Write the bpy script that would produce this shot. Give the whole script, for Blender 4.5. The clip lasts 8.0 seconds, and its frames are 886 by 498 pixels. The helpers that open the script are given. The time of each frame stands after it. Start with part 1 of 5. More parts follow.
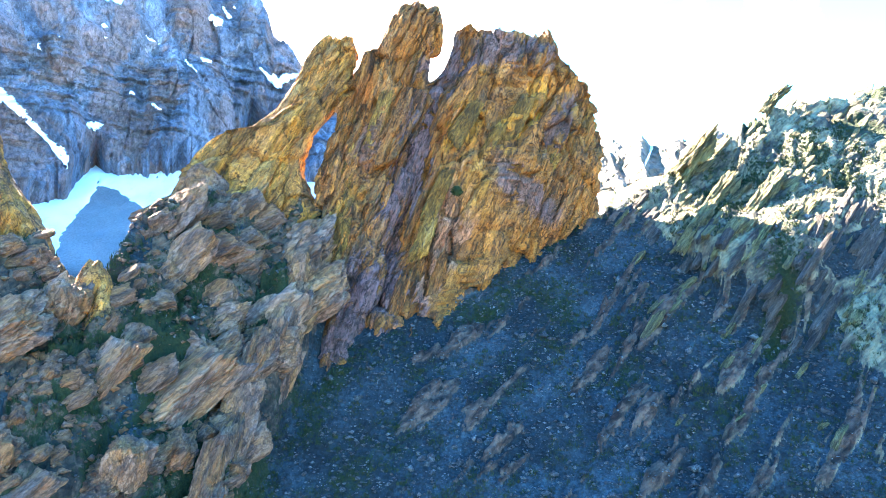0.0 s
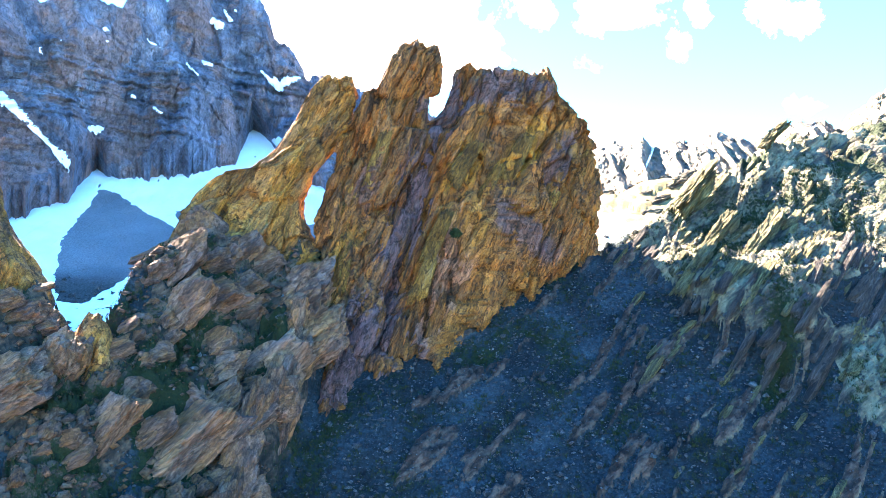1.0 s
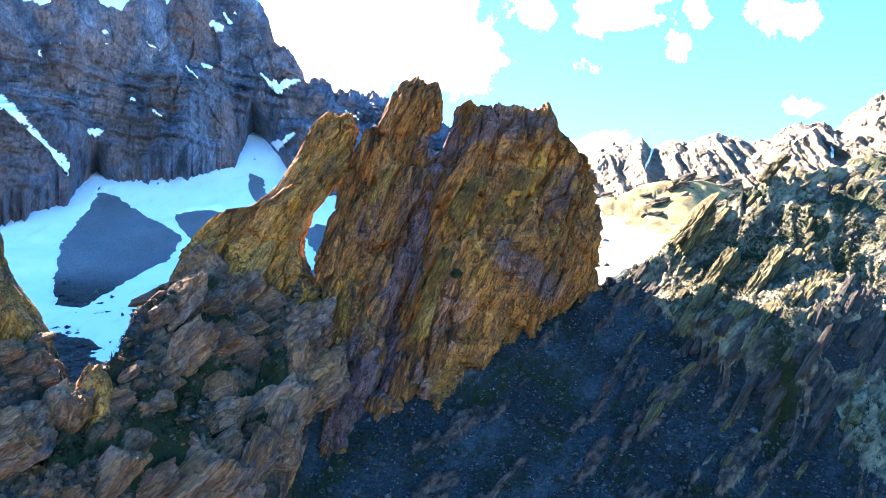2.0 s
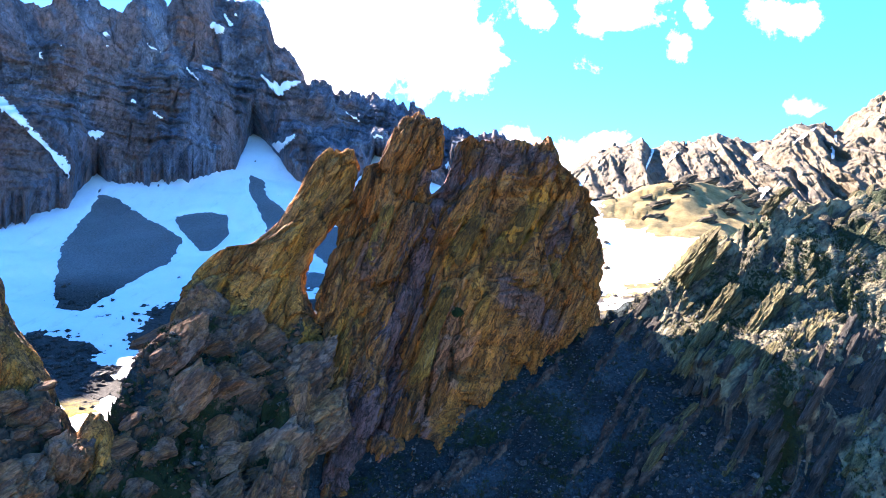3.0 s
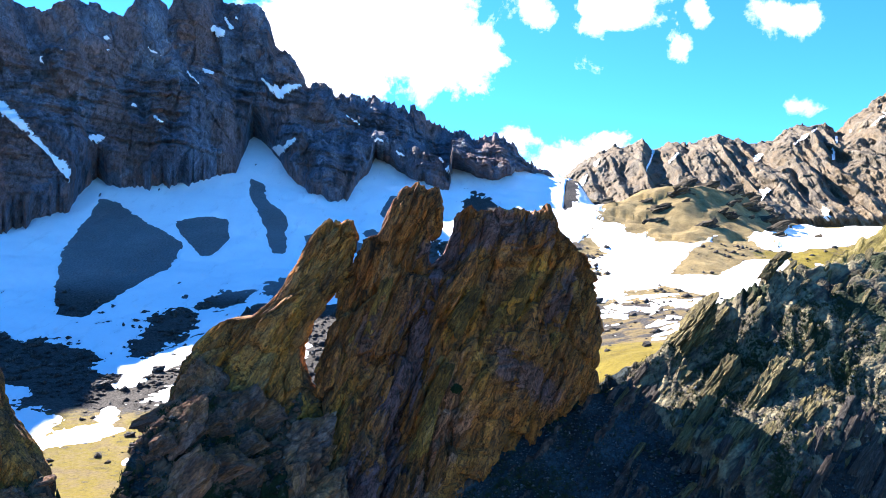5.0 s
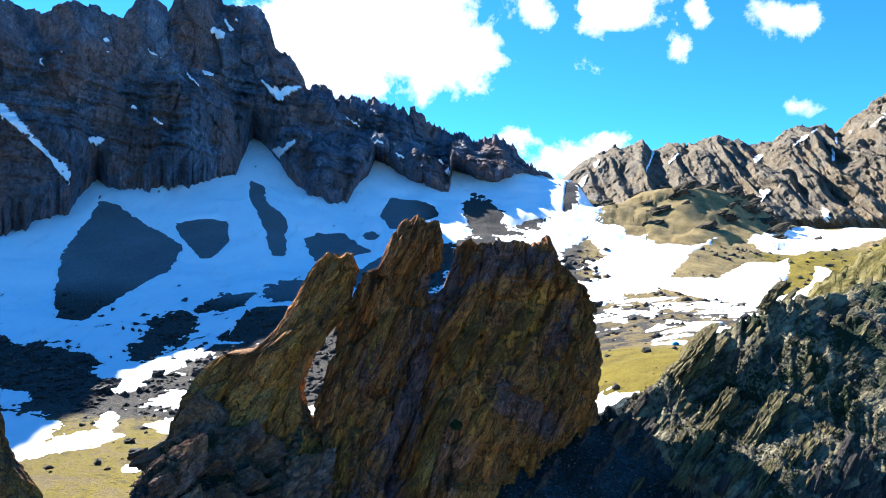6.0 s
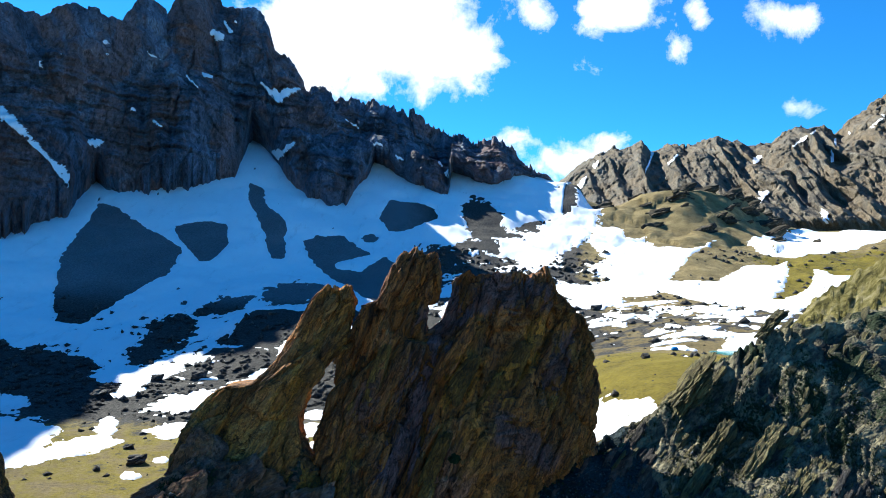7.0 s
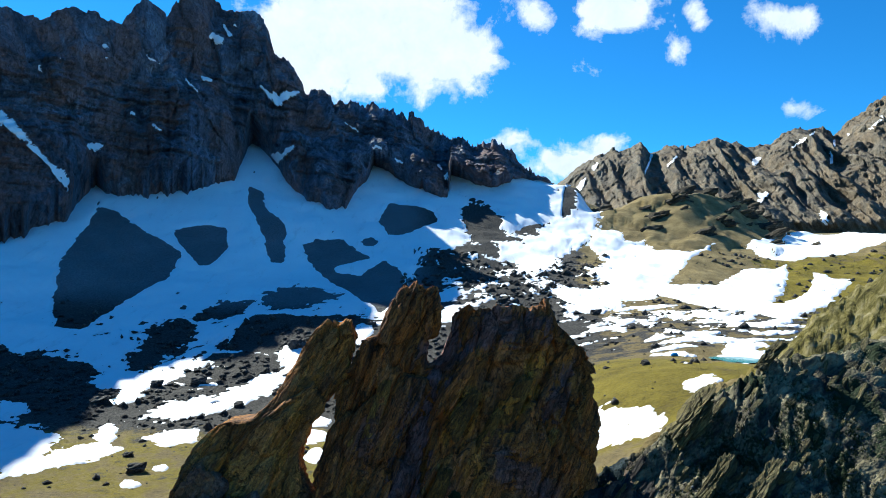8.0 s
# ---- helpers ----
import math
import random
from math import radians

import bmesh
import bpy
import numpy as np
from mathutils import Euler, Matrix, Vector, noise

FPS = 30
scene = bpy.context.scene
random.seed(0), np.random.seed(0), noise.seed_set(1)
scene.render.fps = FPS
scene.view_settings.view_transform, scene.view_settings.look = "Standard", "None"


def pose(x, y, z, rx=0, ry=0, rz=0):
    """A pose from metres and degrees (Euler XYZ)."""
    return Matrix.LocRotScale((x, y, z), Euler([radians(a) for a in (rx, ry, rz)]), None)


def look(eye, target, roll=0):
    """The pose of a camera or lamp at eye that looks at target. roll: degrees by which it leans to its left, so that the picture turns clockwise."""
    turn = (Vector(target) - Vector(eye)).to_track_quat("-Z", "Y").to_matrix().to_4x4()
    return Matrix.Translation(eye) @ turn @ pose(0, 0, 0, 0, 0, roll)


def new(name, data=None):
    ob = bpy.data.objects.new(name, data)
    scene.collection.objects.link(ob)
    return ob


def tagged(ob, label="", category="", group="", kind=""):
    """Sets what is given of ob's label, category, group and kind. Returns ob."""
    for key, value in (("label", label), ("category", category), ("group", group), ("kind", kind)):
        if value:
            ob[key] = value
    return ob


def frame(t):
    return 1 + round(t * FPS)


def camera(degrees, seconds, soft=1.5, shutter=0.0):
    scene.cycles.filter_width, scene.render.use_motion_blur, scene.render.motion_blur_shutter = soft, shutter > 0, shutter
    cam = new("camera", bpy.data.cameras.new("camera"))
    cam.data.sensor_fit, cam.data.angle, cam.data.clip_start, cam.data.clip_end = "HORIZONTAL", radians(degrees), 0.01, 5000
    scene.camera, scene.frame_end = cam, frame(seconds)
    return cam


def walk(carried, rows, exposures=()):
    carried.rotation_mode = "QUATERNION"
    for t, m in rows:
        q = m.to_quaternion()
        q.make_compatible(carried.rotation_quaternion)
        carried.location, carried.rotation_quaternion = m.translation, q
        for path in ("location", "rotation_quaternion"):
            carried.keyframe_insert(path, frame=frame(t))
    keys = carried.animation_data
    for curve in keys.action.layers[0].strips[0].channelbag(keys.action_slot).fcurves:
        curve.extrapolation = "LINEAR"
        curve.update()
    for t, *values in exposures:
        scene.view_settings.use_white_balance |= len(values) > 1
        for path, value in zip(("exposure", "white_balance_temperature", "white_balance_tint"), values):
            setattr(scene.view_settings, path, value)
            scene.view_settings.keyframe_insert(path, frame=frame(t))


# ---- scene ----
cam = camera(65.0, 8.0, soft=0.65)
METRES, EYE, TILT, LEAN, TURN = 16.0, 40.0, 0.0, 0.0, 0.0
ROWS = [
    (0.0, 0.0, 0.0, 0.0, 0.0, 0.0, -0.0),
    (0.5, 0.0018, -0.0008, 0.0683, 0.02, 0.06, -0.01),
    (1.0, 0.0064, -0.0032, 0.1357, 0.09, 0.09, 0.02),
    (1.5, 0.0048, -0.0035, 0.2012, 0.04, 0.13, 0.01),
    (3.0, -0.0003, -0.0007, 0.3944, 0.08, 0.16, -0.02),
    (3.5, -0.0004, -0.0022, 0.4581, 0.14, 0.15, -0.04),
    (4.0, 0.0018, -0.0035, 0.5206, 0.16, 0.15, -0.06),
    (4.5, 0.0038, -0.0055, 0.5851, 0.13, 0.15, -0.05),
    (6.0, 0.0053, -0.0095, 0.7662, 0.1, 0.18, -0.08),
    (6.5, 0.0074, -0.0143, 0.8234, 0.1, 0.17, -0.1),
    (7.0, 0.0073, -0.0189, 0.8797, 0.04, 0.23, -0.11),
    (7.5, 0.0066, -0.0211, 0.9403, 0.01, 0.28, -0.06),
    (8.0, 0.0057, -0.0217, 0.9989, -0.0, 0.35, -0.03),
]
EXPOSURES = [(0.0, 5.0, 6950, 15), (0.8, 4.55, 6850, 18), (1.5, 4.0, 6800, 20), (3.0, 3.1, 6400, 25), (4.5, 2.5, 6100, 22), (6.0, 1.9, 5750, 12), (8.0, 1.1, 5550, 3)]
walk(cam, [(t, pose(0, 0, EYE, TILT, LEAN, TURN) @ pose(METRES * x, METRES * y, METRES * z, 90 + pitch, roll, yaw)) for t, x, y, z, yaw, pitch, roll in ROWS],
     exposures=EXPOSURES)

# ---- world, sun ----
SUN_AZ, SUN_EL = -40.0, 36.5          # degrees from +y towards +x, and above the horizon
sun_dir = Vector((math.sin(radians(SUN_AZ)) * math.cos(radians(SUN_EL)), math.cos(radians(SUN_AZ)) * math.cos(radians(SUN_EL)), math.sin(radians(SUN_EL))))
sun_data = bpy.data.lights.new("sun", "SUN")
sun_data.energy, sun_data.angle, sun_data.color = 5.0, radians(0.53), (1.0, 0.90, 0.72)
sun = new("sun", sun_data)
sun.matrix_world = look(sun_dir * 200, (0, 0, 0))


class Nodes:
    """Short hand for building node trees."""

    def __init__(self, tree):
        self.t = tree
        tree.nodes.clear()

    def add(self, kind, values=None, **props):
        n = self.t.nodes.new(kind)
        for key, value in props.items():
            setattr(n, key, value)
        for key, value in (values or {}).items():
            self.put(n.inputs[key], value)
        return n

    def put(self, socket, value):
        if isinstance(value, bpy.types.NodeSocket):
            self.t.links.new(value, socket)
        elif isinstance(value, bpy.types.Node):
            self.t.links.new(value.outputs[0], socket)
        else:
            if isinstance(value, (tuple, list)) and len(value) == 3 and socket.type == "RGBA":
                value = (*value, 1.0)
            socket.default_value = value

    def math(self, op, a, b=0.0, c=0.0, clamp=False):
        return self.add("ShaderNodeMath", {0: a, 1: b, 2: c}, operation=op, use_clamp=clamp).outputs[0]

    def vmath(self, op, a, b=(0, 0, 0)):
        n = self.add("ShaderNodeVectorMath", {0: a, 1: b}, operation=op)
        return n.outputs["Value"] if op in ("DOT_PRODUCT", "LENGTH") else n.outputs[0]

    def noise(self, vec, scale, detail=4.0, rough=0.55, warp=0.0):
        return self.add("ShaderNodeTexNoise", {"Vector": vec, "Scale": scale, "Detail": detail, "Roughness": rough, "Distortion": warp}).outputs[0]

    def ramp(self, fac, stops, mode="LINEAR"):
        n = self.add("ShaderNodeValToRGB", {0: fac})
        e = n.color_ramp.elements
        n.color_ramp.interpolation = mode
        while len(e) < len(stops):
            e.new(0.5)
        for el, (pos, col) in zip(e, stops):
            el.position = pos
            el.color = (*col, 1.0) if isinstance(col, (tuple, list)) else (col, col, col, 1.0)
        return n.outputs[0]

    def mix(self, fac, a, b, mode="MIX"):
        n = self.add("ShaderNodeMix", data_type="RGBA", blend_type=mode)
        self.put(n.inputs[0], fac)
        self.put(n.inputs[6], a)
        self.put(n.inputs[7], b)
        return n.outputs[2]


def make_world():
    world = bpy.data.worlds.new("sky")
    scene.world = world
    world.use_nodes = True
    k = Nodes(world.node_tree)
    sky = k.add("ShaderNodeTexSky", sky_type="NISHITA", sun_disc=False)
    sky.sun_elevation, sky.sun_rotation = radians(SUN_EL), radians(SUN_AZ)
    sky.altitude, sky.air_density, sky.dust_density, sky.ozone_density = 2400, 1.0, 0.3, 2.0
    d = k.add("ShaderNodeTexCoord").outputs["Generated"]
    sep = k.add("ShaderNodeSeparateXYZ", {0: d})
    y = k.math("MAXIMUM", sep.outputs[1], 0.02)
    u, v = k.math("DIVIDE", sep.outputs[0], y), k.math("DIVIDE", sep.outputs[2], y)
    warp = k.noise(d, 11.0, 10.0, 0.64, 0.3)
    warp2 = k.noise(k.vmath("ADD", d, (3.1, 1.7, 0.4)), 26.0, 8.0, 0.66, 0.2)
    total = None
    for bu, bv, ru, rv, amp in CLOUDS:
        du = k.math("DIVIDE", k.math("SUBTRACT", u, bu), ru)
        dv = k.math("DIVIDE", k.math("SUBTRACT", v, bv), rv)
        r2 = k.math("ADD", k.math("MULTIPLY", du, du), k.math("MULTIPLY", dv, dv))
        blob = k.math("MULTIPLY", k.math("POWER", 2.718, k.math("MULTIPLY", r2, -1.0)), amp)
        total = blob if total is None else k.math("MAXIMUM", total, blob)
    # loose cumulus over the rest of the sky
    rest = k.math("MULTIPLY", k.math("SUBTRACT", k.noise(k.vmath("MULTIPLY", d, (1, 1, 2.2)), 2.3, 6.0, 0.6), 0.5), 1.3)
    behind = k.math("MULTIPLY", k.math("SUBTRACT", 0.35, sep.outputs[1]), 2.0, clamp=True)
    total = k.math("ADD", total, k.math("MULTIPLY", rest, k.math("MULTIPLY", behind, 0.15)))
    puff = k.math("ADD", k.math("MULTIPLY", k.math("SUBTRACT", warp, 0.5), 2.6), k.math("MULTIPLY", k.math("SUBTRACT", warp2, 0.5), 1.0))
    mask = k.math("MULTIPLY", k.math("SUBTRACT", k.math("ADD", total, puff), 0.45), 2.2, clamp=True)
    mask = k.math("SMOOTH_MIN", mask, 1.0, 0.2)
    cloud = k.mix(warp2, (6.0, 6.3, 6.8), (10.0, 9.7, 9.2))
    blue = k.mix(1.0, sky, SKY_TINT, "MULTIPLY")
    colour = k.mix(mask, blue, cloud)
    bg = k.add("ShaderNodeBackground", {"Color": colour, "Strength": 0.06})
    k.add("ShaderNodeOutputWorld", {"Surface": bg.outputs[0]})


# cloud banks: bearing (x over y), rise (z over y), their half sizes, density
CLOUDS = [(-0.162, 0.307, 0.122, 0.102, 1.50), (-0.052, 0.316, 0.098, 0.093, 1.50), (0.029, 0.275, 0.069, 0.059, 1.35), (-0.117, 0.242, 0.057, 0.034, 1.10), (0.127, 0.350, 0.045, 0.034, 1.10), (0.249, 0.346, 0.069, 0.037, 1.20), (0.338, 0.293, 0.024, 0.033, 1.00),
          (0.364, 0.342, 0.020, 0.028, 0.90), (0.488, 0.338, 0.050, 0.031, 1.10), (0.515, 0.205, 0.033, 0.018, 0.80), (0.098, 0.161, 0.047, 0.024, 0.85), (0.192, 0.127, 0.077, 0.028, 1.10), (0.226, 0.151, 0.033, 0.023, 0.90)]
SKY_TINT = (0.27, 0.85, 1.24)
make_world()

# ---- materials ----
def material(name):
    m = bpy.data.materials.new(name)
    m.use_nodes = True
    return m, Nodes(m.node_tree)


def finish(k, colour, rough, height=None, strength=0.5, distance=0.1, **more):
    values = {"Base Color": colour, "Roughness": rough, "Specular IOR Level": 0.25}
    values.update(more)
    b = k.add("ShaderNodeBsdfPrincipled", values)
    if height is not None:
        bump = k.add("ShaderNodeBump", {"Height": height, "Strength": strength, "Distance": distance})
        k.put(b.inputs["Normal"], bump.outputs[0])
    k.add("ShaderNodeOutputMaterial", {"Surface": b.outputs[0]})


def along_bedding(k, dip, stretch, source="Object"):
    """Coordinates turned so that the third axis runs up the bedding, which leans by dip degrees from upright towards +x."""
    c = k.add("ShaderNodeTexCoord").outputs[source]
    turned = k.add("ShaderNodeMapping", {"Vector": c, "Rotation": (0, radians(-dip), 0)}, vector_type="POINT")
    return c, k.vmath("MULTIPLY", turned, (1.0, 1.0, 1.0 / stretch))


def rock_material(name, dip, stops, patch, patch_amount=0.5, size=1.0, dark=0.35, source="Object", bump=0.25, stretch=5.0, slate=0.0, lichen=0.35, joints=0.8, zones=(), plates_amount=0.75):
    """Bedded rock: two to four colours in drawn-out bands, a second colour in patches, jointed plates with dark cracks and pale lichen flecks.
    zones: places where one colour prevails, as (x, z, half width, half height, turn in degrees, colour, amount)."""
    m, k = material(name)
    c, s = along_bedding(k, dip, stretch, source)
    rnd = k.add("ShaderNodeObjectInfo").outputs["Random"]
    shift = k.vmath("ADD", s, k.add("ShaderNodeCombineXYZ", {0: k.math("MULTIPLY", rnd, 7.0), 1: 0.0, 2: rnd}).outputs[0])
    wide = k.noise(shift, 0.55 / size, 6.0, 0.6, 0.6)
    bands = k.noise(shift, 2.6 / size, 8.0, 0.68, 0.3)
    thin = k.noise(k.vmath("MULTIPLY", shift, (1.0, 1.0, 0.45)), 9.0 / size, 6.0, 0.7, 0.2)
    fine = k.noise(c, 9.0 / size, 8.0, 0.7)
    grain = k.noise(c, 42.0 / size, 4.0, 0.7)
    bend = k.add("ShaderNodeTexNoise", {"Vector": c, "Scale": 1.4 / size, "Detail": 5.0, "Roughness": 0.65}).outputs["Color"]
    bent = k.vmath("ADD", shift, k.vmath("MULTIPLY", k.vmath("SUBTRACT", bend, (0.5, 0.5, 0.5)), (0.8 * size, 0.8 * size, 0.5 * size)))
    plate = k.add("ShaderNodeTexVoronoi", {"Vector": bent, "Scale": 1.5 / size}).outputs["Color"]
    plate = k.add("ShaderNodeSeparateColor", {0: plate}).outputs[0]
    chip = k.add("ShaderNodeTexVoronoi", {"Vector": bent, "Scale": 4.6 / size}).outputs["Color"]
    chip = k.add("ShaderNodeSeparateColor", {0: chip}).outputs[1]
    joint = k.add("ShaderNodeTexVoronoi", {"Vector": bent, "Scale": 1.5 / size}, feature="DISTANCE_TO_EDGE").outputs["Distance"]
    crack = k.add("ShaderNodeTexVoronoi", {"Vector": bent, "Scale": 4.6 / size}, feature="DISTANCE_TO_EDGE").outputs["Distance"]
    broken = k.ramp(bands, [(0.42, 0.0), (0.55, 1.0)])
    open_joint = k.math("MULTIPLY", k.ramp(joint, [(0.0, 1.0), (0.045, 0.0)]), joints)
    open_crack = k.math("MULTIPLY", k.math("MULTIPLY", k.ramp(crack, [(0.0, 1.0), (0.07, 0.0)]), joints), broken)
    colour = k.ramp(k.math("ADD", k.math("MULTIPLY", wide, 0.55), k.math("MULTIPLY", bands, 0.45)), stops)
    where = k.noise(k.vmath("ADD", shift, (11.0, 5.0, 2.0)), 0.42 / size, 5.0, 0.6, 0.8)
    colour = k.mix(k.math("MULTIPLY", k.ramp(where, [(0.48, 0.0), (0.55, 1.0)]), patch_amount), colour, patch)
    if slate:
        cold = k.noise(k.vmath("ADD", shift, (3.0, 17.0, 8.0)), 0.5 / size, 5.0, 0.6, 0.8)
        colour = k.mix(k.math("MULTIPLY", k.ramp(cold, [(0.50, 0.0), (0.56, 1.0)]), slate), colour, (0.15, 0.112, 0.108))
    if zones:
        xyz = k.add("ShaderNodeSeparateXYZ", {0: c})
        ragged = k.math("ADD", k.math("MULTIPLY", k.math("SUBTRACT", bands, 0.5), 2.4), k.math("MULTIPLY", k.math("SUBTRACT", plate, 0.5), 0.9))
        for zx, zz, half, tall, turn, tone, amount in zones:
            ct, st = math.cos(radians(turn)), math.sin(radians(turn))
            dx, dz = k.math("SUBTRACT", xyz.outputs[0], zx), k.math("SUBTRACT", xyz.outputs[2], zz)
            p = k.math("DIVIDE", k.math("SUBTRACT", k.math("MULTIPLY", dx, ct), k.math("MULTIPLY", dz, st)), half)
            q = k.math("DIVIDE", k.math("ADD", k.math("MULTIPLY", dx, st), k.math("MULTIPLY", dz, ct)), tall)
            away = k.math("SQRT", k.math("ADD", k.math("MULTIPLY", p, p), k.math("MULTIPLY", q, q)))
            colour = k.mix(k.math("MULTIPLY", k.ramp(k.math("SUBTRACT", k.math("ADD", 1.0, ragged), away), [(0.0, 0.0), (0.35, 1.0)]), amount), colour, tone)
    colour = k.mix(plates_amount, colour, k.ramp(k.math("MULTIPLY_ADD", plate, 0.5, k.math("MULTIPLY", chip, 0.5)), [(0.15, 0.45), (0.85, 1.55)]), "MULTIPLY")
    seams = k.ramp(bands, [(0.30, 1.0), (0.43, 0.0)])
    colour = k.mix(k.math("MULTIPLY", seams, dark), colour, (0.025, 0.021, 0.019))
    colour = k.mix(k.math("MULTIPLY", k.ramp(thin, [(0.40, 1.0), (0.49, 0.0)]), dark + 0.2), colour, (0.03, 0.025, 0.022))
    colour = k.mix(k.math("MAXIMUM", open_joint, open_crack), colour, (0.018, 0.015, 0.013))
    flecks = k.ramp(k.math("ADD", k.math("MULTIPLY", fine, 0.6), k.math("MULTIPLY", grain, 0.4)), [(0.56, 0.0), (0.66, 1.0)])
    colour = k.mix(k.math("MULTIPLY", flecks, lichen), colour, (0.42, 0.39, 0.34))
    colour = k.mix(0.6, colour, k.ramp(k.math("ADD", k.math("MULTIPLY", grain, 0.5), k.math("MULTIPLY", fine, 0.5)), [(0.38, 0.3), (0.62, 1.5)]), "MULTIPLY")
    colour = k.mix(0.4, colour, k.ramp(rnd, [(0.0, 0.72), (1.0, 1.28)]), "MULTIPLY")
    height = k.math("ADD", k.math("MULTIPLY_ADD", thin, 0.7, bands), k.math("ADD", k.math("MULTIPLY", fine, 0.45), k.math("MULTIPLY", grain, 0.12)))
    height = k.math("ADD", height, k.math("MULTIPLY_ADD", plate, 0.6, k.math("MULTIPLY", chip, 0.45)))
    height = k.math("SUBTRACT", height, k.math("MULTIPLY_ADD", open_joint, 0.5, k.math("MULTIPLY", open_crack, 0.35)))
    finish(k, colour, k.ramp(fine, [(0.2, 0.78), (0.8, 0.95)]), height, 0.9, bump * size)
    return m


OCHRE = [(0.36, (0.0664, 0.0346, 0.0164)), (0.43, (0.192, 0.0799, 0.0278)), (0.48, (0.428, 0.16, 0.0425)), (0.53, (0.649, 0.224, 0.0408)), (0.59, (0.503, 0.213, 0.0775)), (0.65, (0.678, 0.332, 0.126))]
# slate zones: grey rock, plus painted shade in the left recess and foot
YELLOW, SLATE_AND_SHADE, TAN, RUST = (0.68, 0.265, 0.0309), (0.196, 0.118, 0.124), (0.577, 0.256, 0.144), (0.536, 0.166, 0.0361)
m_tower = rock_material("ochre_bedded_rock", 22, OCHRE, (0.57, 0.21, 0.035), 0.75, dark=0.45, slate=0.2, zones=[
    (0.4, 46.8, 1.5, 2.6, 30, RUST, 0.7), (1.4, 47.2, 1.2, 1.7, 30, YELLOW, 0.95), (4.5, 47.6, 0.9, 2.6, 32, YELLOW, 0.95), (0.0, 50.0, 1.5, 1.6, 15, SLATE_AND_SHADE, 0.85), (3.6, 51.6, 3.0, 1.1, 0, SLATE_AND_SHADE, 0.8), (6.8, 47.0, 0.8, 2.2, 25, SLATE_AND_SHADE, 0.8),
    (-2.1, 43.5, 0.9, 5.5, 15, SLATE_AND_SHADE, 0.9), (4.6, 43.4, 2.6, 0.9, 35, SLATE_AND_SHADE, 0.7), (-3.4, 37.4, 2.2, 2.0, 20, SLATE_AND_SHADE, 0.9), (-4.9, 36.0, 1.5, 2.4, 10, SLATE_AND_SHADE, 0.9), (0.1, 40.6, 1.1, 2.8, 25, TAN, 0.9), (1.9, 43.8, 0.8, 2.0, 20, YELLOW, 0.6), (-4.6, 48.8, 0.4, 1.2, 15, RUST, 0.7), (-4.2, 45.6, 0.6, 2.2, 15, SLATE_AND_SHADE, 0.6), (-5.4, 42.2, 0.7, 2.6, 10, YELLOW, 0.6)])
m_yellow = rock_material("yellow_rock_face", 24, [(0.36, (0.10, 0.05, 0.014)), (0.46, (0.26, 0.125, 0.025)), (0.55, (0.44, 0.22, 0.04)), (0.65, (0.42, 0.26, 0.10))], (0.44, 0.20, 0.028), 0.5, 1.0, 0.45)
m_needle = rock_material("ochre_needle_rock", 32, [(0.36, (0.111, 0.0566, 0.0178)), (0.45, (0.343, 0.147, 0.0362)), (0.53, (0.622, 0.26, 0.0523)), (0.62, (0.593, 0.305, 0.0961))], (0.682, 0.269, 0.0322), 0.65, slate=0.25)
m_outcrop = rock_material("brown_outcrop_rock", 40, [(0.36, (0.0544, 0.0464, 0.0433)), (0.45, (0.136, 0.11, 0.0944)), (0.53, (0.231, 0.179, 0.145)), (0.63, (0.299, 0.252, 0.231))], (0.286, 0.185, 0.101), 0.5, 0.8)
m_hill_rock = rock_material("brown_hill_rock", 40, [(0.36, (0.0215, 0.0172, 0.0107)), (0.45, (0.0515, 0.0395, 0.0215)), (0.53, (0.0943, 0.0708, 0.0365)), (0.63, (0.129, 0.103, 0.0644))], (0.103, 0.0689, 0.03), 0.5, 10.0)
# bed colour halved and greyed: the shade below the shoulder is in it
m_bed = rock_material("shaded_grey_beds", 60, [(0.36, (0.016, 0.018, 0.02)), (0.45, (0.045, 0.045, 0.044)), (0.53, (0.095, 0.085, 0.075)), (0.63, (0.16, 0.14, 0.12))], (0.13, 0.09, 0.06), 0.5, 0.7, 0.4, stretch=3.0)
m_boulder = rock_material("weathered_boulder_rock", 70, [(0.36, (0.0483, 0.0297, 0.025)), (0.45, (0.134, 0.0691, 0.0445)), (0.53, (0.29, 0.139, 0.0758)), (0.63, (0.387, 0.223, 0.151))], (0.408, 0.175, 0.0622), 0.7, 0.7, 0.16, stretch=1.7, slate=0.4, joints=0.5)
m_slab = rock_material("pale_schist_slab", 75, [(0.36, (0.0467, 0.0399, 0.0196)), (0.45, (0.123, 0.106, 0.0491)), (0.54, (0.23, 0.2, 0.0892)), (0.63, (0.34, 0.297, 0.145))], (0.255, 0.2, 0.0578), 0.45, 0.6, 0.5, stretch=3.0)
# cliff colour lightened and blued: distance haze is painted into the rock
m_cliff = rock_material("haze_tinted_cliff_rock", 12, [(0.37, (0.06, 0.072, 0.10)), (0.45, (0.125, 0.15, 0.205)), (0.53, (0.205, 0.245, 0.325)), (0.60, (0.30, 0.35, 0.44))], (0.36, 0.20, 0.155), 0.6, 26.0, 0.25, bump=0.22, slate=0.3, stretch=1.6, lichen=0.08, joints=0.35, plates_amount=0.35)
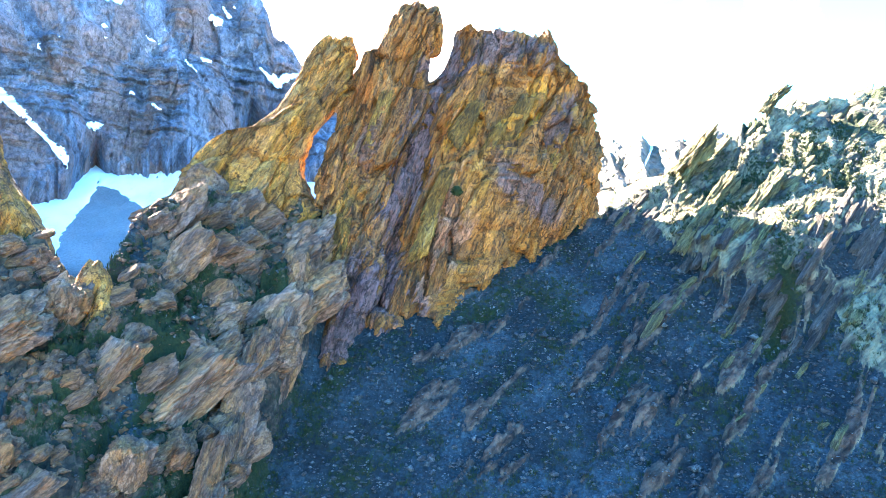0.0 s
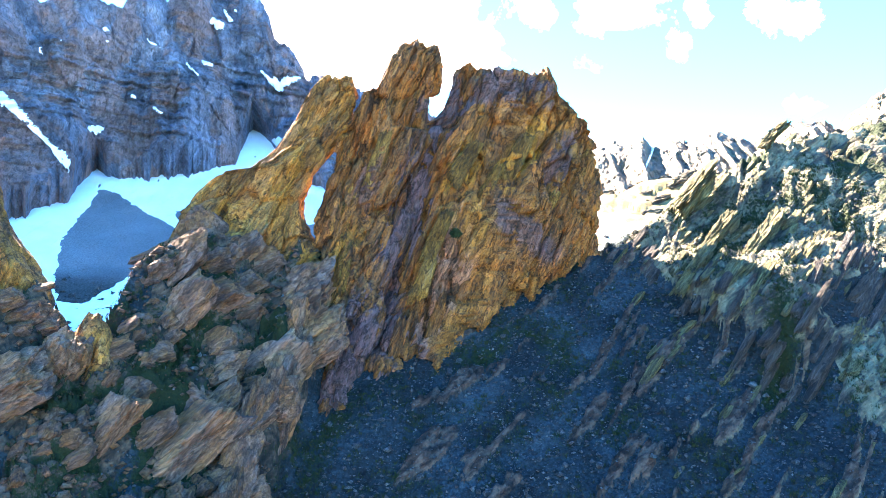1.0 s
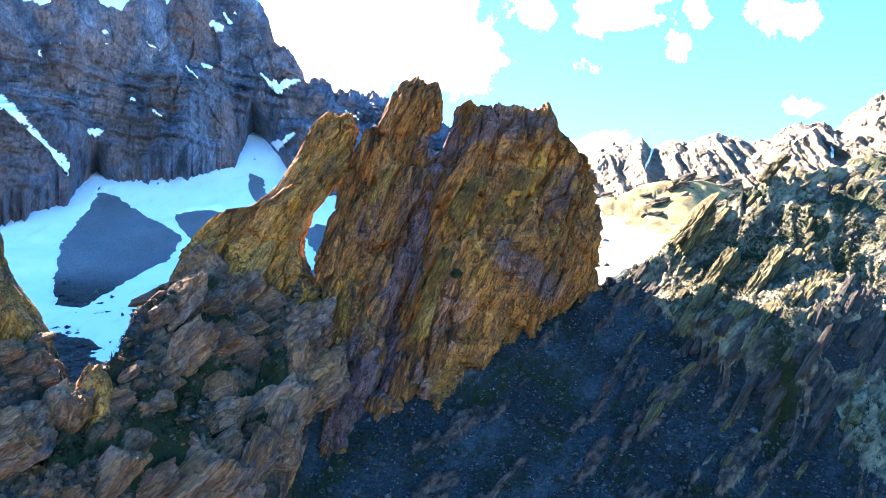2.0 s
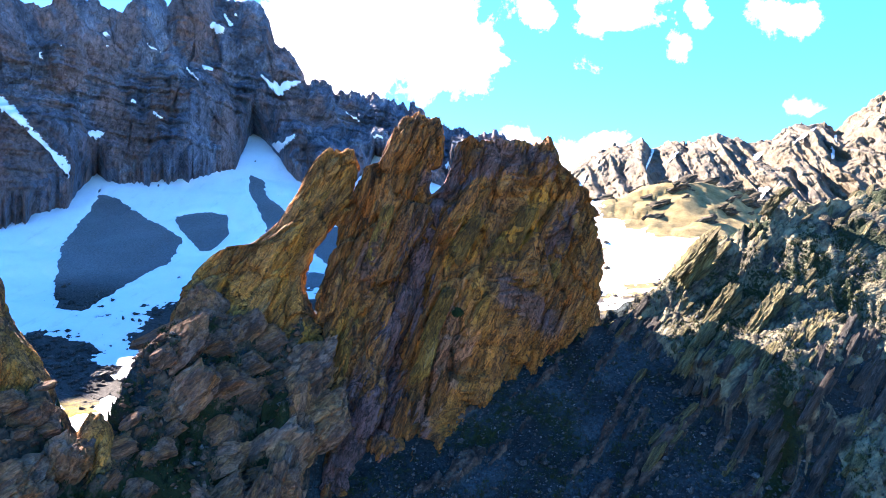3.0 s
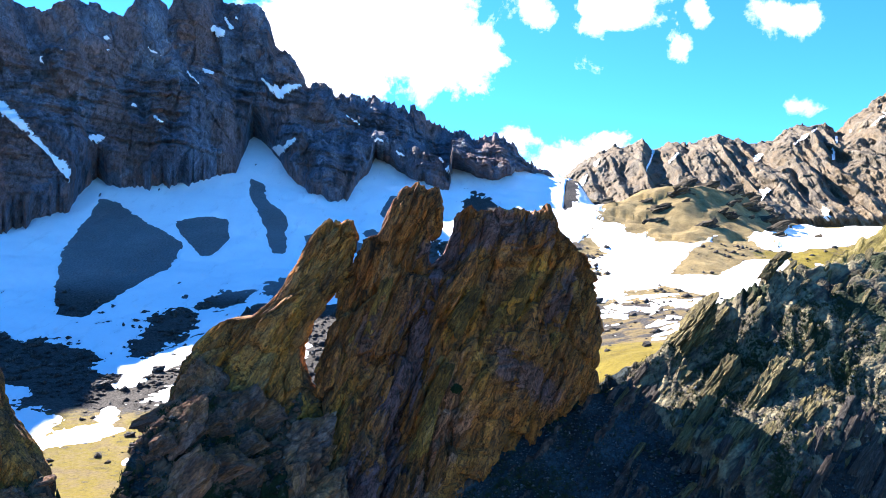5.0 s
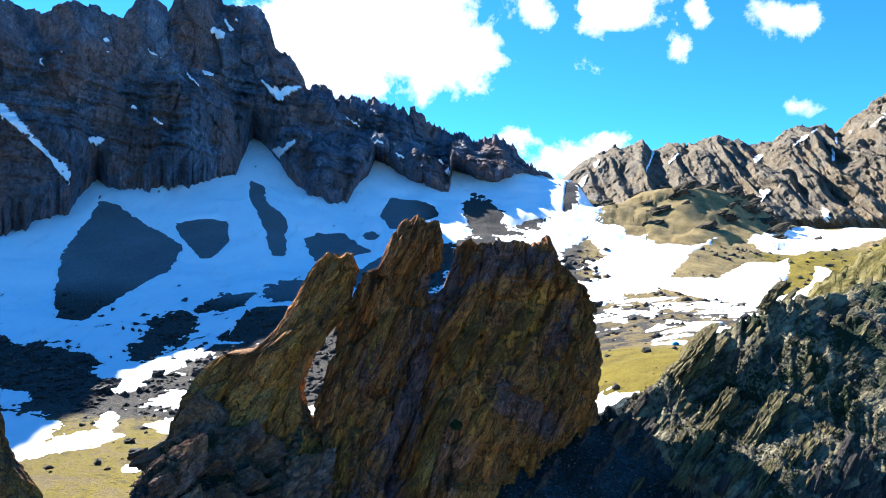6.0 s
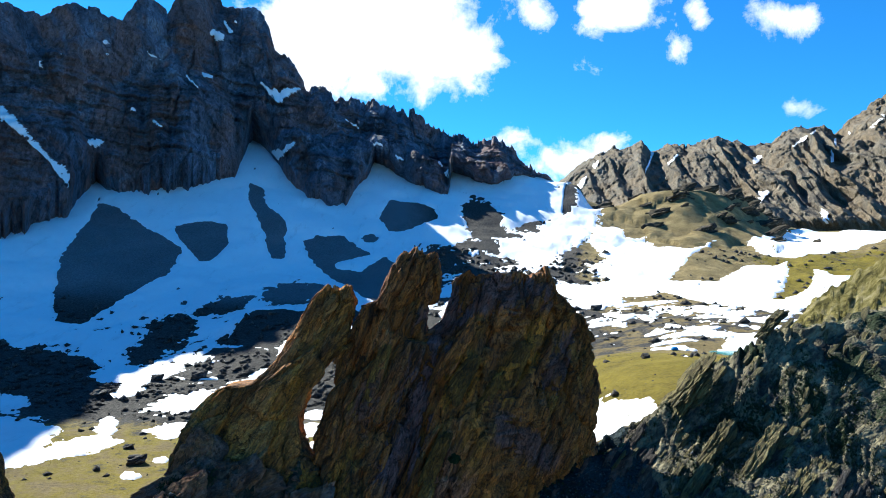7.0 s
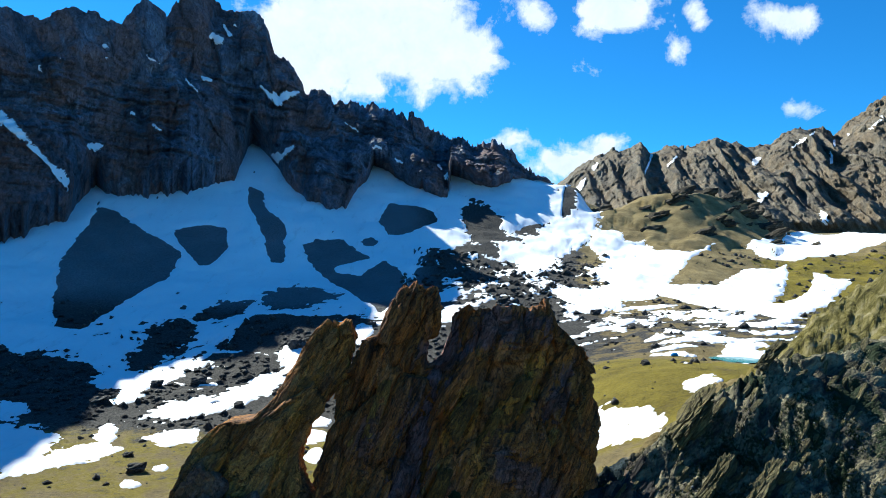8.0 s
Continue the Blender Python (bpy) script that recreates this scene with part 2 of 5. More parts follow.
m_far = rock_material("pale_far_rock", -20, [(0.36, (0.0667, 0.0582, 0.0464)), (0.46, (0.126, 0.107, 0.08)), (0.54, (0.179, 0.15, 0.106)), (0.64, (0.233, 0.206, 0.16))], (0.2, 0.142, 0.0777), 0.5, 60.0, 0.25, bump=0.1, lichen=0.1, joints=0.3, plates_amount=0.4)


def make_ridge_material():
    """Scree, bare rock and thin turf, told apart by the cover layer of the slope."""
    m, k = material("scree_and_rock")
    c, s = along_bedding(k, 50, 4.0)
    bare = k.add("ShaderNodeAttribute", attribute_name="bare_rock").outputs["Fac"]
    turf = k.add("ShaderNodeAttribute", attribute_name="turf").outputs["Fac"]
    wide, fine, grain = k.noise(c, 0.35, 6.0, 0.6), k.noise(c, 5.0, 9.0, 0.72), k.noise(c, 26.0, 5.0, 0.75)
    rock = k.ramp(k.math("ADD", bare, k.math("ADD", k.math("MULTIPLY", k.math("SUBTRACT", fine, 0.5), 1.6), k.math("MULTIPLY", k.math("SUBTRACT", grain, 0.5), 0.9))), [(0.36, 0.0), (0.48, 1.0)])
    cell = k.add("ShaderNodeTexVoronoi", {"Vector": c, "Scale": 7.0, "Randomness": 1.0})
    cell2 = k.add("ShaderNodeTexVoronoi", {"Vector": c, "Scale": 19.0, "Randomness": 1.0})
    # scree grey made near-black and blue: the slope's blue shade is painted in
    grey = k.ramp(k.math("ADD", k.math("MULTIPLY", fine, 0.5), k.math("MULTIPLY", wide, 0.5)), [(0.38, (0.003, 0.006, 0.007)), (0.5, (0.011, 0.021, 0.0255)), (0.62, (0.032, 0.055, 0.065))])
    val = k.add("ShaderNodeSeparateColor", {0: cell.outputs["Color"]}).outputs[0]
    val2 = k.add("ShaderNodeSeparateColor", {0: cell2.outputs["Color"]}).outputs[1]
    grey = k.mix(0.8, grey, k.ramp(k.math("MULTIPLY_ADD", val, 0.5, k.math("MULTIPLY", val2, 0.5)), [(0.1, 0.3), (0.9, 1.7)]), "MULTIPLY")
    bands = k.noise(s, 3.0, 8.0, 0.68, 0.3)
    stone = k.ramp(k.math("ADD", k.math("MULTIPLY", bands, 0.6), k.math("MULTIPLY", wide, 0.4)), [(0.38, (0.01, 0.01, 0.008)), (0.46, (0.032, 0.025, 0.019)), (0.54, (0.09, 0.06, 0.04)), (0.63, (0.16, 0.11, 0.075))])
    olive = k.ramp(k.math("ADD", k.math("MULTIPLY", bands, 0.6), k.math("MULTIPLY", wide, 0.4)), [(0.38, (0.02, 0.019, 0.017)), (0.46, (0.068, 0.06, 0.043)), (0.54, (0.17, 0.148, 0.088)), (0.63, (0.29, 0.255, 0.155))])
    east = k.add("ShaderNodeSeparateXYZ", {0: c}).outputs[0]
    stone = k.mix(k.math("MULTIPLY", k.math("SUBTRACT", east, 9.0), 0.3, clamp=True), stone, olive)
    rib = k.add("ShaderNodeAttribute", attribute_name="brown_rib").outputs["Fac"]
    stone = k.mix(rib, stone, k.ramp(bands, [(0.38, (0.014, 0.01, 0.009)), (0.48, (0.055, 0.034, 0.025)), (0.6, (0.12, 0.08, 0.06))]))
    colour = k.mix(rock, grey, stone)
    edge = k.math("ADD", turf, k.math("ADD", k.math("MULTIPLY", k.math("SUBTRACT", fine, 0.5), 2.4), k.math("MULTIPLY", k.math("SUBTRACT", grain, 0.5), 1.2)))
    colour = k.mix(k.ramp(edge, [(0.5, 0.0), (0.62, 1.0)]), colour, k.ramp(grain, [(0.35, (0.003, 0.008, 0.003)), (0.65, (0.022, 0.036, 0.011))]))
    colour = k.mix(0.5, colour, k.ramp(grain, [(0.25, 0.5), (0.75, 1.3)]), "MULTIPLY")
    pebble = k.math("MULTIPLY", k.math("SUBTRACT", 1.0, cell.outputs["Distance"]), 0.6)
    height = k.math("ADD", k.math("MULTIPLY", fine, 0.5), k.math("ADD", pebble, k.math("MULTIPLY", grain, 0.2)))
    finish(k, colour, 0.92, height, 0.9, 0.09)
    return m


def make_ground_material():
    """Valley ground: turf, brown earth, grey moraine, told apart by the cover layers."""
    m, k = material("valley_ground")
    c = k.add("ShaderNodeTexCoord").outputs["Object"]
    green = k.add("ShaderNodeAttribute", attribute_name="turf").outputs["Fac"]
    stony = k.add("ShaderNodeAttribute", attribute_name="moraine").outputs["Fac"]
    wide, mid, fine = k.noise(c, 0.02, 6.0, 0.6), k.noise(c, 0.09, 8.0, 0.65), k.noise(c, 0.9, 8.0, 0.75)
    earth = k.ramp(k.math("ADD", k.math("MULTIPLY", mid, 0.6), k.math("MULTIPLY", fine, 0.4)), [(0.36, (0.106, 0.0806, 0.0335)), (0.5, (0.228, 0.172, 0.0708)), (0.64, (0.333, 0.262, 0.12))])
    turf = k.ramp(k.math("ADD", k.math("MULTIPLY", mid, 0.5), k.math("MULTIPLY", fine, 0.5)), [(0.34, (0.0613, 0.0447, 0.00405)), (0.48, (0.167, 0.13, 0.0101)), (0.66, (0.275, 0.215, 0.0202))])
    grit = k.ramp(fine, [(0.36, (0.0145, 0.0139, 0.0132)), (0.5, (0.0495, 0.0462, 0.0422)), (0.64, (0.106, 0.0977, 0.0858))])
    wobble = k.math("MULTIPLY", k.math("SUBTRACT", mid, 0.5), 1.6)
    colour = k.mix(k.ramp(k.math("ADD", green, wobble), [(0.38, 0.0), (0.62, 1.0)]), earth, turf)
    colour = k.mix(k.ramp(k.math("ADD", stony, wobble), [(0.42, 0.0), (0.58, 1.0)]), colour, grit)
    _, slant = along_bedding(k, 38, 5.0)
    crag = k.add("ShaderNodeAttribute", attribute_name="crag").outputs["Fac"]
    beds = k.noise(slant, 0.8, 8.0, 0.7, 0.3)
    colour = k.mix(crag, colour, k.ramp(beds, [(0.36, (0.0396, 0.0343, 0.00924)), (0.46, (0.158, 0.135, 0.033)), (0.54, (0.277, 0.234, 0.0792)), (0.64, (0.383, 0.33, 0.172))]))
    apron = k.add("ShaderNodeAttribute", attribute_name="fine_scree").outputs["Fac"]
    colour = k.mix(apron, colour, k.ramp(fine, [(0.36, (0.10, 0.108, 0.115)), (0.5, (0.16, 0.168, 0.175)), (0.64, (0.23, 0.235, 0.24))]))
    colour = k.mix(0.5, colour, k.ramp(wide, [(0.3, 0.6), (0.7, 1.25)]), "MULTIPLY")
    finish(k, colour, 0.95, k.math("ADD", mid, k.math("MULTIPLY", fine, 0.8)), 0.9, 1.8)
    return m


def make_snow_material():
    m, k = material("old_snow")
    c = k.add("ShaderNodeTexCoord").outputs["Object"]
    wide, fine = k.noise(c, 0.03, 6.0, 0.6, 0.4), k.noise(c, 0.6, 8.0, 0.7)
    dirt = k.noise(k.vmath("MULTIPLY", c, (1.0, 0.25, 0.4)), 0.12, 8.0, 0.7)
    colour = k.ramp(k.math("ADD", k.math("MULTIPLY", wide, 0.6), k.math("MULTIPLY", fine, 0.4)), [(0.32, (0.84, 0.87, 0.90)), (0.6, (0.93, 0.945, 0.96))])
    colour = k.mix(k.ramp(dirt, [(0.57, 0.0), (0.78, 0.45)]), colour, (0.42, 0.41, 0.40))
    finish(k, colour, 0.75, k.math("ADD", wide, k.math("MULTIPLY", fine, 0.25)), 0.4, 0.7)
    return m


def make_plain(name, low, high, scale, rough=0.8, bump=0.02, **more):
    m, k = material(name)
    c = k.add("ShaderNodeTexCoord").outputs["Object"]
    n = k.noise(c, scale, 6.0, 0.65)
    finish(k, k.ramp(n, [(0.3, low), (0.7, high)]), rough, k.noise(c, scale * 4, 5.0), 0.6, bump, **more)
    return m


m_ridge, m_ground, m_snow = make_ridge_material(), make_ground_material(), make_snow_material()
m_stone = rock_material("loose_scree_stone", 0, [(0.38, (0.0355, 0.044, 0.0501)), (0.5, (0.0851, 0.0987, 0.106)), (0.62, (0.24, 0.274, 0.274))], (0.142, 0.121, 0.0911), 0.25, 0.4)
m_moraine = rock_material("dark_moraine_stone", 0, [(0.36, (0.0323, 0.0314, 0.0305)), (0.5, (0.0924, 0.0878, 0.0813)), (0.64, (0.195, 0.185, 0.167))], (0.157, 0.12, 0.0832), 0.3, 6.0)
m_grass = make_plain("alpine_turf", (0.006, 0.014, 0.004), (0.030, 0.048, 0.012), 6.0, 0.9)
m_lake = make_plain("glacial_lake_water", (0.03, 0.18, 0.192), (0.048, 0.252, 0.252), 0.05, 0.12, 0.01)
m_tent = make_plain("blue_tent_cloth", (0.01, 0.16, 0.42), (0.02, 0.24, 0.55), 2.0, 0.55)
m_tent_dark = make_plain("dark_tent_opening", (0.01, 0.012, 0.02), (0.02, 0.025, 0.04), 2.0, 0.7)

# ---- noise ----
TABLE = np.random.RandomState(7).permutation(4096)
GRAD = np.random.RandomState(8).normal(size=(4096, 3))
GRAD /= np.linalg.norm(GRAD, axis=1)[:, None]
RAND = np.random.RandomState(9).random((4096, 4))


def lattice(i, j, k, seed):
    return TABLE[(TABLE[(TABLE[(i + seed * 131) & 4095] + j) & 4095] + k) & 4095]


def perlin(x, y, z, seed=0):
    """Gradient noise, about -1 to 1, for arrays."""
    i, j, k = np.floor(x).astype(int), np.floor(y).astype(int), np.floor(z).astype(int)
    fx, fy, fz = x - i, y - j, z - k
    sx, sy, sz = (f * f * f * (f * (f * 6 - 15) + 10) for f in (fx, fy, fz))
    out = 0.0
    for a in (0, 1):
        for b in (0, 1):
            for c in (0, 1):
                g = GRAD[lattice(i + a, j + b, k + c, seed)]
                dot = g[..., 0] * (fx - a) + g[..., 1] * (fy - b) + g[..., 2] * (fz - c)
                out = out + dot * (sx if a else 1 - sx) * (sy if b else 1 - sy) * (sz if c else 1 - sz)
    return out * 1.5


def fbm(x, y, z, octaves=5, gain=0.5, seed=0, ridged=False):
    out, amp, f = 0.0, 1.0, 1.0
    for o in range(octaves):
        n = perlin(x * f, y * f, z * f, seed + o)
        out = out + amp * ((1 - 2 * np.abs(n)) if ridged else n)
        amp, f = amp * gain, f * 2.03
    return out


def blocks(x, y, z, seed=0):
    """Cells: a random height with a tilt for each, and the distance to the joint between cells."""
    i, j, k = np.floor(x).astype(int), np.floor(y).astype(int), np.floor(z).astype(int)
    near, second = np.full(x.shape, 9.0), np.full(x.shape, 9.0)
    level = np.zeros(x.shape)
    for a in (-1, 0, 1):
        for b in (-1, 0, 1):
            for c in (-1, 0, 1):
                h = lattice(i + a, j + b, k + c, seed)
                r = RAND[h]
                dx, dy, dz = x - (i + a + r[..., 0]), y - (j + b + r[..., 1]), z - (k + c + r[..., 2])
                d = np.sqrt(dx * dx + dy * dy + dz * dz)
                g = GRAD[(h * 7 + 3) & 4095]
                new_level = r[..., 3] * 2 - 1 + 0.9 * (g[..., 0] * dx + g[..., 1] * dy + g[..., 2] * dz)
                hit = d < near
                second = np.where(hit, near, np.minimum(second, d))
                near, level = np.where(hit, d, near), np.where(hit, new_level, level)
    return level, second - near


def ease(a, b, x):
    t = np.clip((x - a) / (b - a), 0, 1)
    return t * t * (3 - 2 * t)


# ---- the lie of the land ----
BEARINGS = [-1.6, -0.88, -0.64, -0.475, -0.312, -0.15, 0.013, 0.176, 0.338, 0.50, 0.637, 0.91, 1.6]
RANGES = [60, 130, 200, 300, 400, 550, 700, 850, 1100, 2600]
LEVELS = [[-14, -14, -14, -14, -14, -14, -8, 4, 14, 20, 27, 34, 40], [-13, -13, -13, -13, -13, -13, -8, 4, 15, 20, 25, 34, 42],
          [-10, -11, -11, -11, -11.5, -12, -8, 3, 15, 18, 20, 34, 44], [-8, -10, -10, -10, -10, -9, -4, 6, 16.5, 17, 18, 32, 44],
          [4, 2, 2, 0, 0, 3, 8, 14, 21, 22, 22, 38, 50], [66, 64, 60, 48, 36, 30, 33, 36, 36, 35, 36, 55, 65]]
UPPER = [[150, 145, 135, 122, 113, 85, 82, 70, 52, 56, 78, 80, 88], [230, 220, 200, 195, 190, 165, 150, 145, 88, 74, 80, 90, 95],
         [300, 300, 280, 270, 260, 240, 210, 170, 80, 78, 85, 95, 110],
         [300, 300, 280, 270, 260, 240, 210, 170, 110, 115, 125, 135, 150]]


def smooth_table(u, d):
    """Heights between the table's values, with rounded steps."""
    rows = np.array(LEVELS + UPPER)
    fu = np.interp(u, BEARINGS, range(len(BEARINGS)))
    fd = np.interp(d, RANGES, range(len(RANGES)))
    out, total = 0.0, 0.0
    for su in (-0.4, 0, 0.4):
        for sd in (-0.4, 0, 0.4):
            a, b = np.clip(fu + su, 0, len(BEARINGS) - 1.001), np.clip(fd + sd, 0, len(RANGES) - 1.001)
            i, j = a.astype(int), b.astype(int)
            p, q = a - i, b - j
            h = (rows[j, i] * (1 - p) + rows[j, i + 1] * p) * (1 - q) + (rows[j + 1, i] * (1 - p) + rows[j + 1, i + 1] * p) * q
            w = (2 if su == 0 else 1) * (2 if sd == 0 else 1)
            out, total = out + h * w, total + w
    return out / total


HILL_U = [0.19, 0.219, 0.257, 0.284, 0.318, 0.378, 0.416, 0.454, 0.476, 0.504, 0.60, 0.64, 0.95]      # skyline of the brown hill: bearing and slope
HILL_S = [0.055, 0.058, 0.066, 0.080, 0.0865, 0.085, 0.077, 0.068, 0.061, 0.049, 0.028, 0.026, 0.03]


def valley(x, y, rough=1.0):
    """Height of the valley ground at x, y (y ahead)."""
    d = np.maximum(y, 40.0)
    z = smooth_table(np.clip(x / d, -1.59, 1.59), np.clip(d, 60, 2599))
    u = x / d
    z = z + 64 * np.exp(-((u - 0.365) / 0.10) ** 2 - ((d - 930) / 220) ** 2)             # the brown hill
    z = z + 7.0 * np.exp(-((x - 62) / 34) ** 2 - ((y - 235) / 55) ** 2) - 4.5 * np.exp(-((x - 117) / 17) ** 2 - ((y - 273) / 16) ** 2)
    fall = y - 85 - 3 * perlin(x / 9, x * 0, x * 0, 91)
    spur = np.minimum(45.5 + 0.73 * (x - 42.5), 78) - np.maximum(-0.5 * fall, 0.9 * fall) + 1.2 * fbm(x / 6, y / 6, x * 0, 4, 0.55, 92)
    slabby = (x * 0.8 + y * 0.3) / 2.2 + 0.8 * perlin(x / 5, y / 5, x * 0, 93)
    spur = spur + 0.55 * (0.5 - (slabby - np.floor(slabby))) + 0.35 * fbm(x / 1.3, y / 1.3, x * 0, 3, 0.6, 94)
    z = np.maximum(z, spur)
    far = np.clip(d / 500, 0.15, 1.15) * rough
    z = z + far * (5.0 * fbm(x / 130, y / 130, x * 0, 4, 0.5, 3) + 1.1 * fbm(x / 24, y / 24, x * 0 + 4, 4, 0.55, 11))
    knobs = np.exp(-((u - 0.365) / 0.15) ** 2 - ((d - 830) / 170) ** 2)
    z = z + knobs * 11 * np.abs(fbm(x / 60, y / 60, x * 0 + 9, 4, 0.5, 21))
    lump, split = blocks(x / 42 + 0.3 * perlin(x / 30, y / 30, x * 0, 24), y / 34, x * 0 + 2, 25)
    z = z + knobs * (4.5 * lump - 6.0 * np.exp(-split * 7)) * ease(-0.2, 0.3, perlin(x / 90, y / 90, x * 0, 26))
    rim = 56 + d * np.interp(u, HILL_U, HILL_S) + 2.0 * fbm(x / 45, y * 0, x * 0, 4, 0.6, 23)
    cap = np.where((u > 0.19) & (d > 560) & (d < 1300), np.minimum(z, rim), z)
    return z + (cap - z) * ease(0.19, 0.22, u)


CREST_X = [-70, -30, -22, -18.5, -17.0, -16.3, -15.3, -14.75, -14.6, -14.2, -13, -9, -6, 0, 6, 9.5, 11, 14, 17.2, 19, 21.5, 24, 30, 40, 70]
CREST_Y = [20, 27, 28.5, 29, 29, 29.2, 29.4, 30.0, 33.2, 36, 38, 39.2, 39.5, 41.5, 43, 43.8, 43.5, 43.2, 44.4, 44.3, 44.4, 45, 46, 48, 52]
CREST_Z = [56, 49, 45.5, 43, 41.2, 39.0, 38.1, 38.0, 40.3, 41.8, 42.6, 42.9, 42.2, 41, 41.5, 42.0, 42.4, 44.6, 46.8, 48, 49.2, 49.4, 50.6, 54, 60]


def ridge(x, y):
    """Height of the near slope, and how much of it is bare rock and turf."""
    zero = x * 0
    scree = np.interp(x, [-40, -6, 0, 4, 7, 11, 15, 16.5, 18.5, 24, 40], [36, 34, 33.8, 34.1, 34.5, 36.1, 36.8, 37.2, 39.3, 41, 47]) + 0.76 * (y - 33.3)
    scree = scree + 0.35 * fbm(x / 5, y / 5, zero, 4, 0.5, 2)
    warp = 0.9 * perlin(x / 2.2, y / 2.2, zero, 31) + 0.35 * perlin(x / 0.7, y / 0.7, zero, 32)
    edge = -6.25 + 0.19 * (y - 34.7) + warp * 0.5
    left = np.interp(x, [-60, -30, -18, -15, -13.2, -11.5, -9.5, -7.8, -6.3], [70, 52, 43.2, 40.8, 39.8, 37.8, 35.3, 34.6, 33.6]) + 1.08 * (y - 31)
    left = left + 1.15 * np.exp(-((x - edge + 1.0) / 0.85) ** 2) * ease(38.2, 36.0, y + zero) * ease(23, 26, y + zero)
    in_left = ease(0.35, -0.35, x - edge) * ease(40.5, 38.5, y + 0 * x)
    step = np.interp(x, [11, 12, 13, 14, 15, 17, 19, 22, 26, 40], [42, 40, 37, 34.6, 33.2, 32.7, 33.6, 34.4, 35, 36]) + warp * 0.9
    right = 40.3 + 0.42 * (y - 34) + 0.38 * (np.minimum(x, 21.2) - 15) - 0.28 * np.maximum(x - 21.2, 0) * ease(34, 27, x) + 1.2 * ease(41, 44, y) + 3.8 * ease(41.5, 45.5, y) * ease(21.5, 24, x)
    in_right = ease(-1.3, 0.9, y - step) * ease(10.5, 12.5, x)
    right = right - 1.6 * np.exp(-((x - 23.6) / 1.9) ** 2) * ease(44.5, 41, y + zero)
    right = right - 3.4 * ease(19.2, 21.4, x + 0.25 * (y - 38) + 0.5 * warp) * ease(25.4, 23.6, x) * ease(44.3, 42.0, y + zero)
    rib = ease(17.3, 18.2, x + warp * 0.4) * ease(33, 31.5, y + warp * 0.4)
    rock = np.clip(in_left + in_right + rib, 0, 1)
    z = scree * (1 - in_left) + np.maximum(left, scree) * in_left
    z = z * (1 - in_right) + np.maximum(right, scree) * in_right
    # jointed blocks along the bedding, flatter on the left shoulder and steeper on the right one
    lean = np.where(x < 0, 0.45, 0.75)
    a, b = x * np.cos(lean) + z * np.sin(lean), -x * np.sin(lean) + z * np.cos(lean)
    big, gap = blocks(a / 2.8, y / 2.0, b / 1.4, 5)
    small, gap2 = blocks(a / 0.85, y / 0.6, b / 0.36, 6)
    tiny, _ = blocks(a / 0.34, y / 0.3, b / 0.16, 7)
    relief = 1.0 * big - 1.1 * np.exp(-gap * 11) + 0.34 * small - 0.35 * np.exp(-gap2 * 8) + 0.09 * tiny
    # on the right the beds lie like shingles, tops to the left, broken ends to the right
    run, across = x * 0.45 + y * 0.89, x * 0.89 - y * 0.45
    beds = across / 0.95 + 0.7 * perlin(run / 2.6, across / 1.8, zero, 44) + 0.25 * perlin(run / 0.8, across / 0.7, zero, 45)
    thin = across / 0.36 + 0.6 * perlin(run / 1.1, across / 0.9, zero, 46)
    shard, gap3 = blocks(run / 2.9, across / 0.8, z / 1.6, 8)
    shingle = 0.32 * (beds - np.floor(beds) - 0.5) + 0.17 * (thin - np.floor(thin) - 0.5) + 0.18 * shard - 0.16 * np.exp(-gap3 * 12) + 0.05 * tiny + 0.05 * small
    shingle = shingle * (1 + 0.35 * np.maximum(ease(18.8, 20.6, x + 0.25 * (y - 38) + 0.6 * warp), ease(40.0, 41.6, y + 0.6 * warp)))
    relief = np.where(x > 8, shingle, relief)
    # between the left blocks less rock: dark gravel and shade in the colour
    rock_left = in_left * (0.4 + 0.6 * ease(-0.95, -0.35, big + 0.3 * small))
    patchy = 0.6 + 0.6 * perlin(x / 3.5, y / 3.5, zero, 41)
    solid = rock
    z = z + solid * relief * np.clip(patchy, 0.45, 1.1) + 0.4 * solid * fbm(x / 3, y / 3, zero, 3, 0.5, 43)
    rock = np.where(x < 0, np.maximum(rock_left, rib), rock)
    grow = 0.16 * ease(10.0, 3.0, x)
    fins = ease(0.30, 0.42, fbm((x * 0.62 - y * 0.78) / 0.8 + 40, (x * 0.78 + y * 0.62) / 4.5, zero, 4, 0.55, 47) - grow) * ease(-5.0, -2.0, x) * ease(24, 26, y + zero) * (1 - rock)
    for fx, fy, fl, fw in ((1.0, 35.2, 1.7, 0.55), (-0.6, 32.0, 2.2, 0.6), (10.8, 34.2, 2.2, 0.5), (13.2, 31.0, 2.0, 0.45), (7.2, 33.0, 1.8, 0.4)):
        along, aside = (x - fx) * 0.78 + (y - fy) * 0.62, (x - fx) * 0.62 - (y - fy) * 0.78
        fins = np.maximum(fins, ease(0.0, 0.25, 1 - np.hypot(along / fl, aside / fw) + 0.35 * warp))
    comb = (x * 0.62 - y * 0.78) / 0.33 + 0.7 * perlin(x / 0.8, y / 0.8, zero, 48)
    z = z + fins * (0.16 + 0.14 * big + 0.16 * small + 0.20 * (comb - np.floor(comb)))
    rock = np.clip(rock + fins, 0, 1)
    top = np.interp(x, CREST_X, CREST_Z) + 0.35 * fbm(x / 1.3, y / 1.3, zero, 4, 0.55, 51) + 0.25 * big
    yc = np.interp(x, CREST_X, CREST_Y)
    behind = np.maximum(0, y - yc)
    z = np.minimum(z, top - 1.15 * behind + 0.25 * small * ease(0, 2, behind))
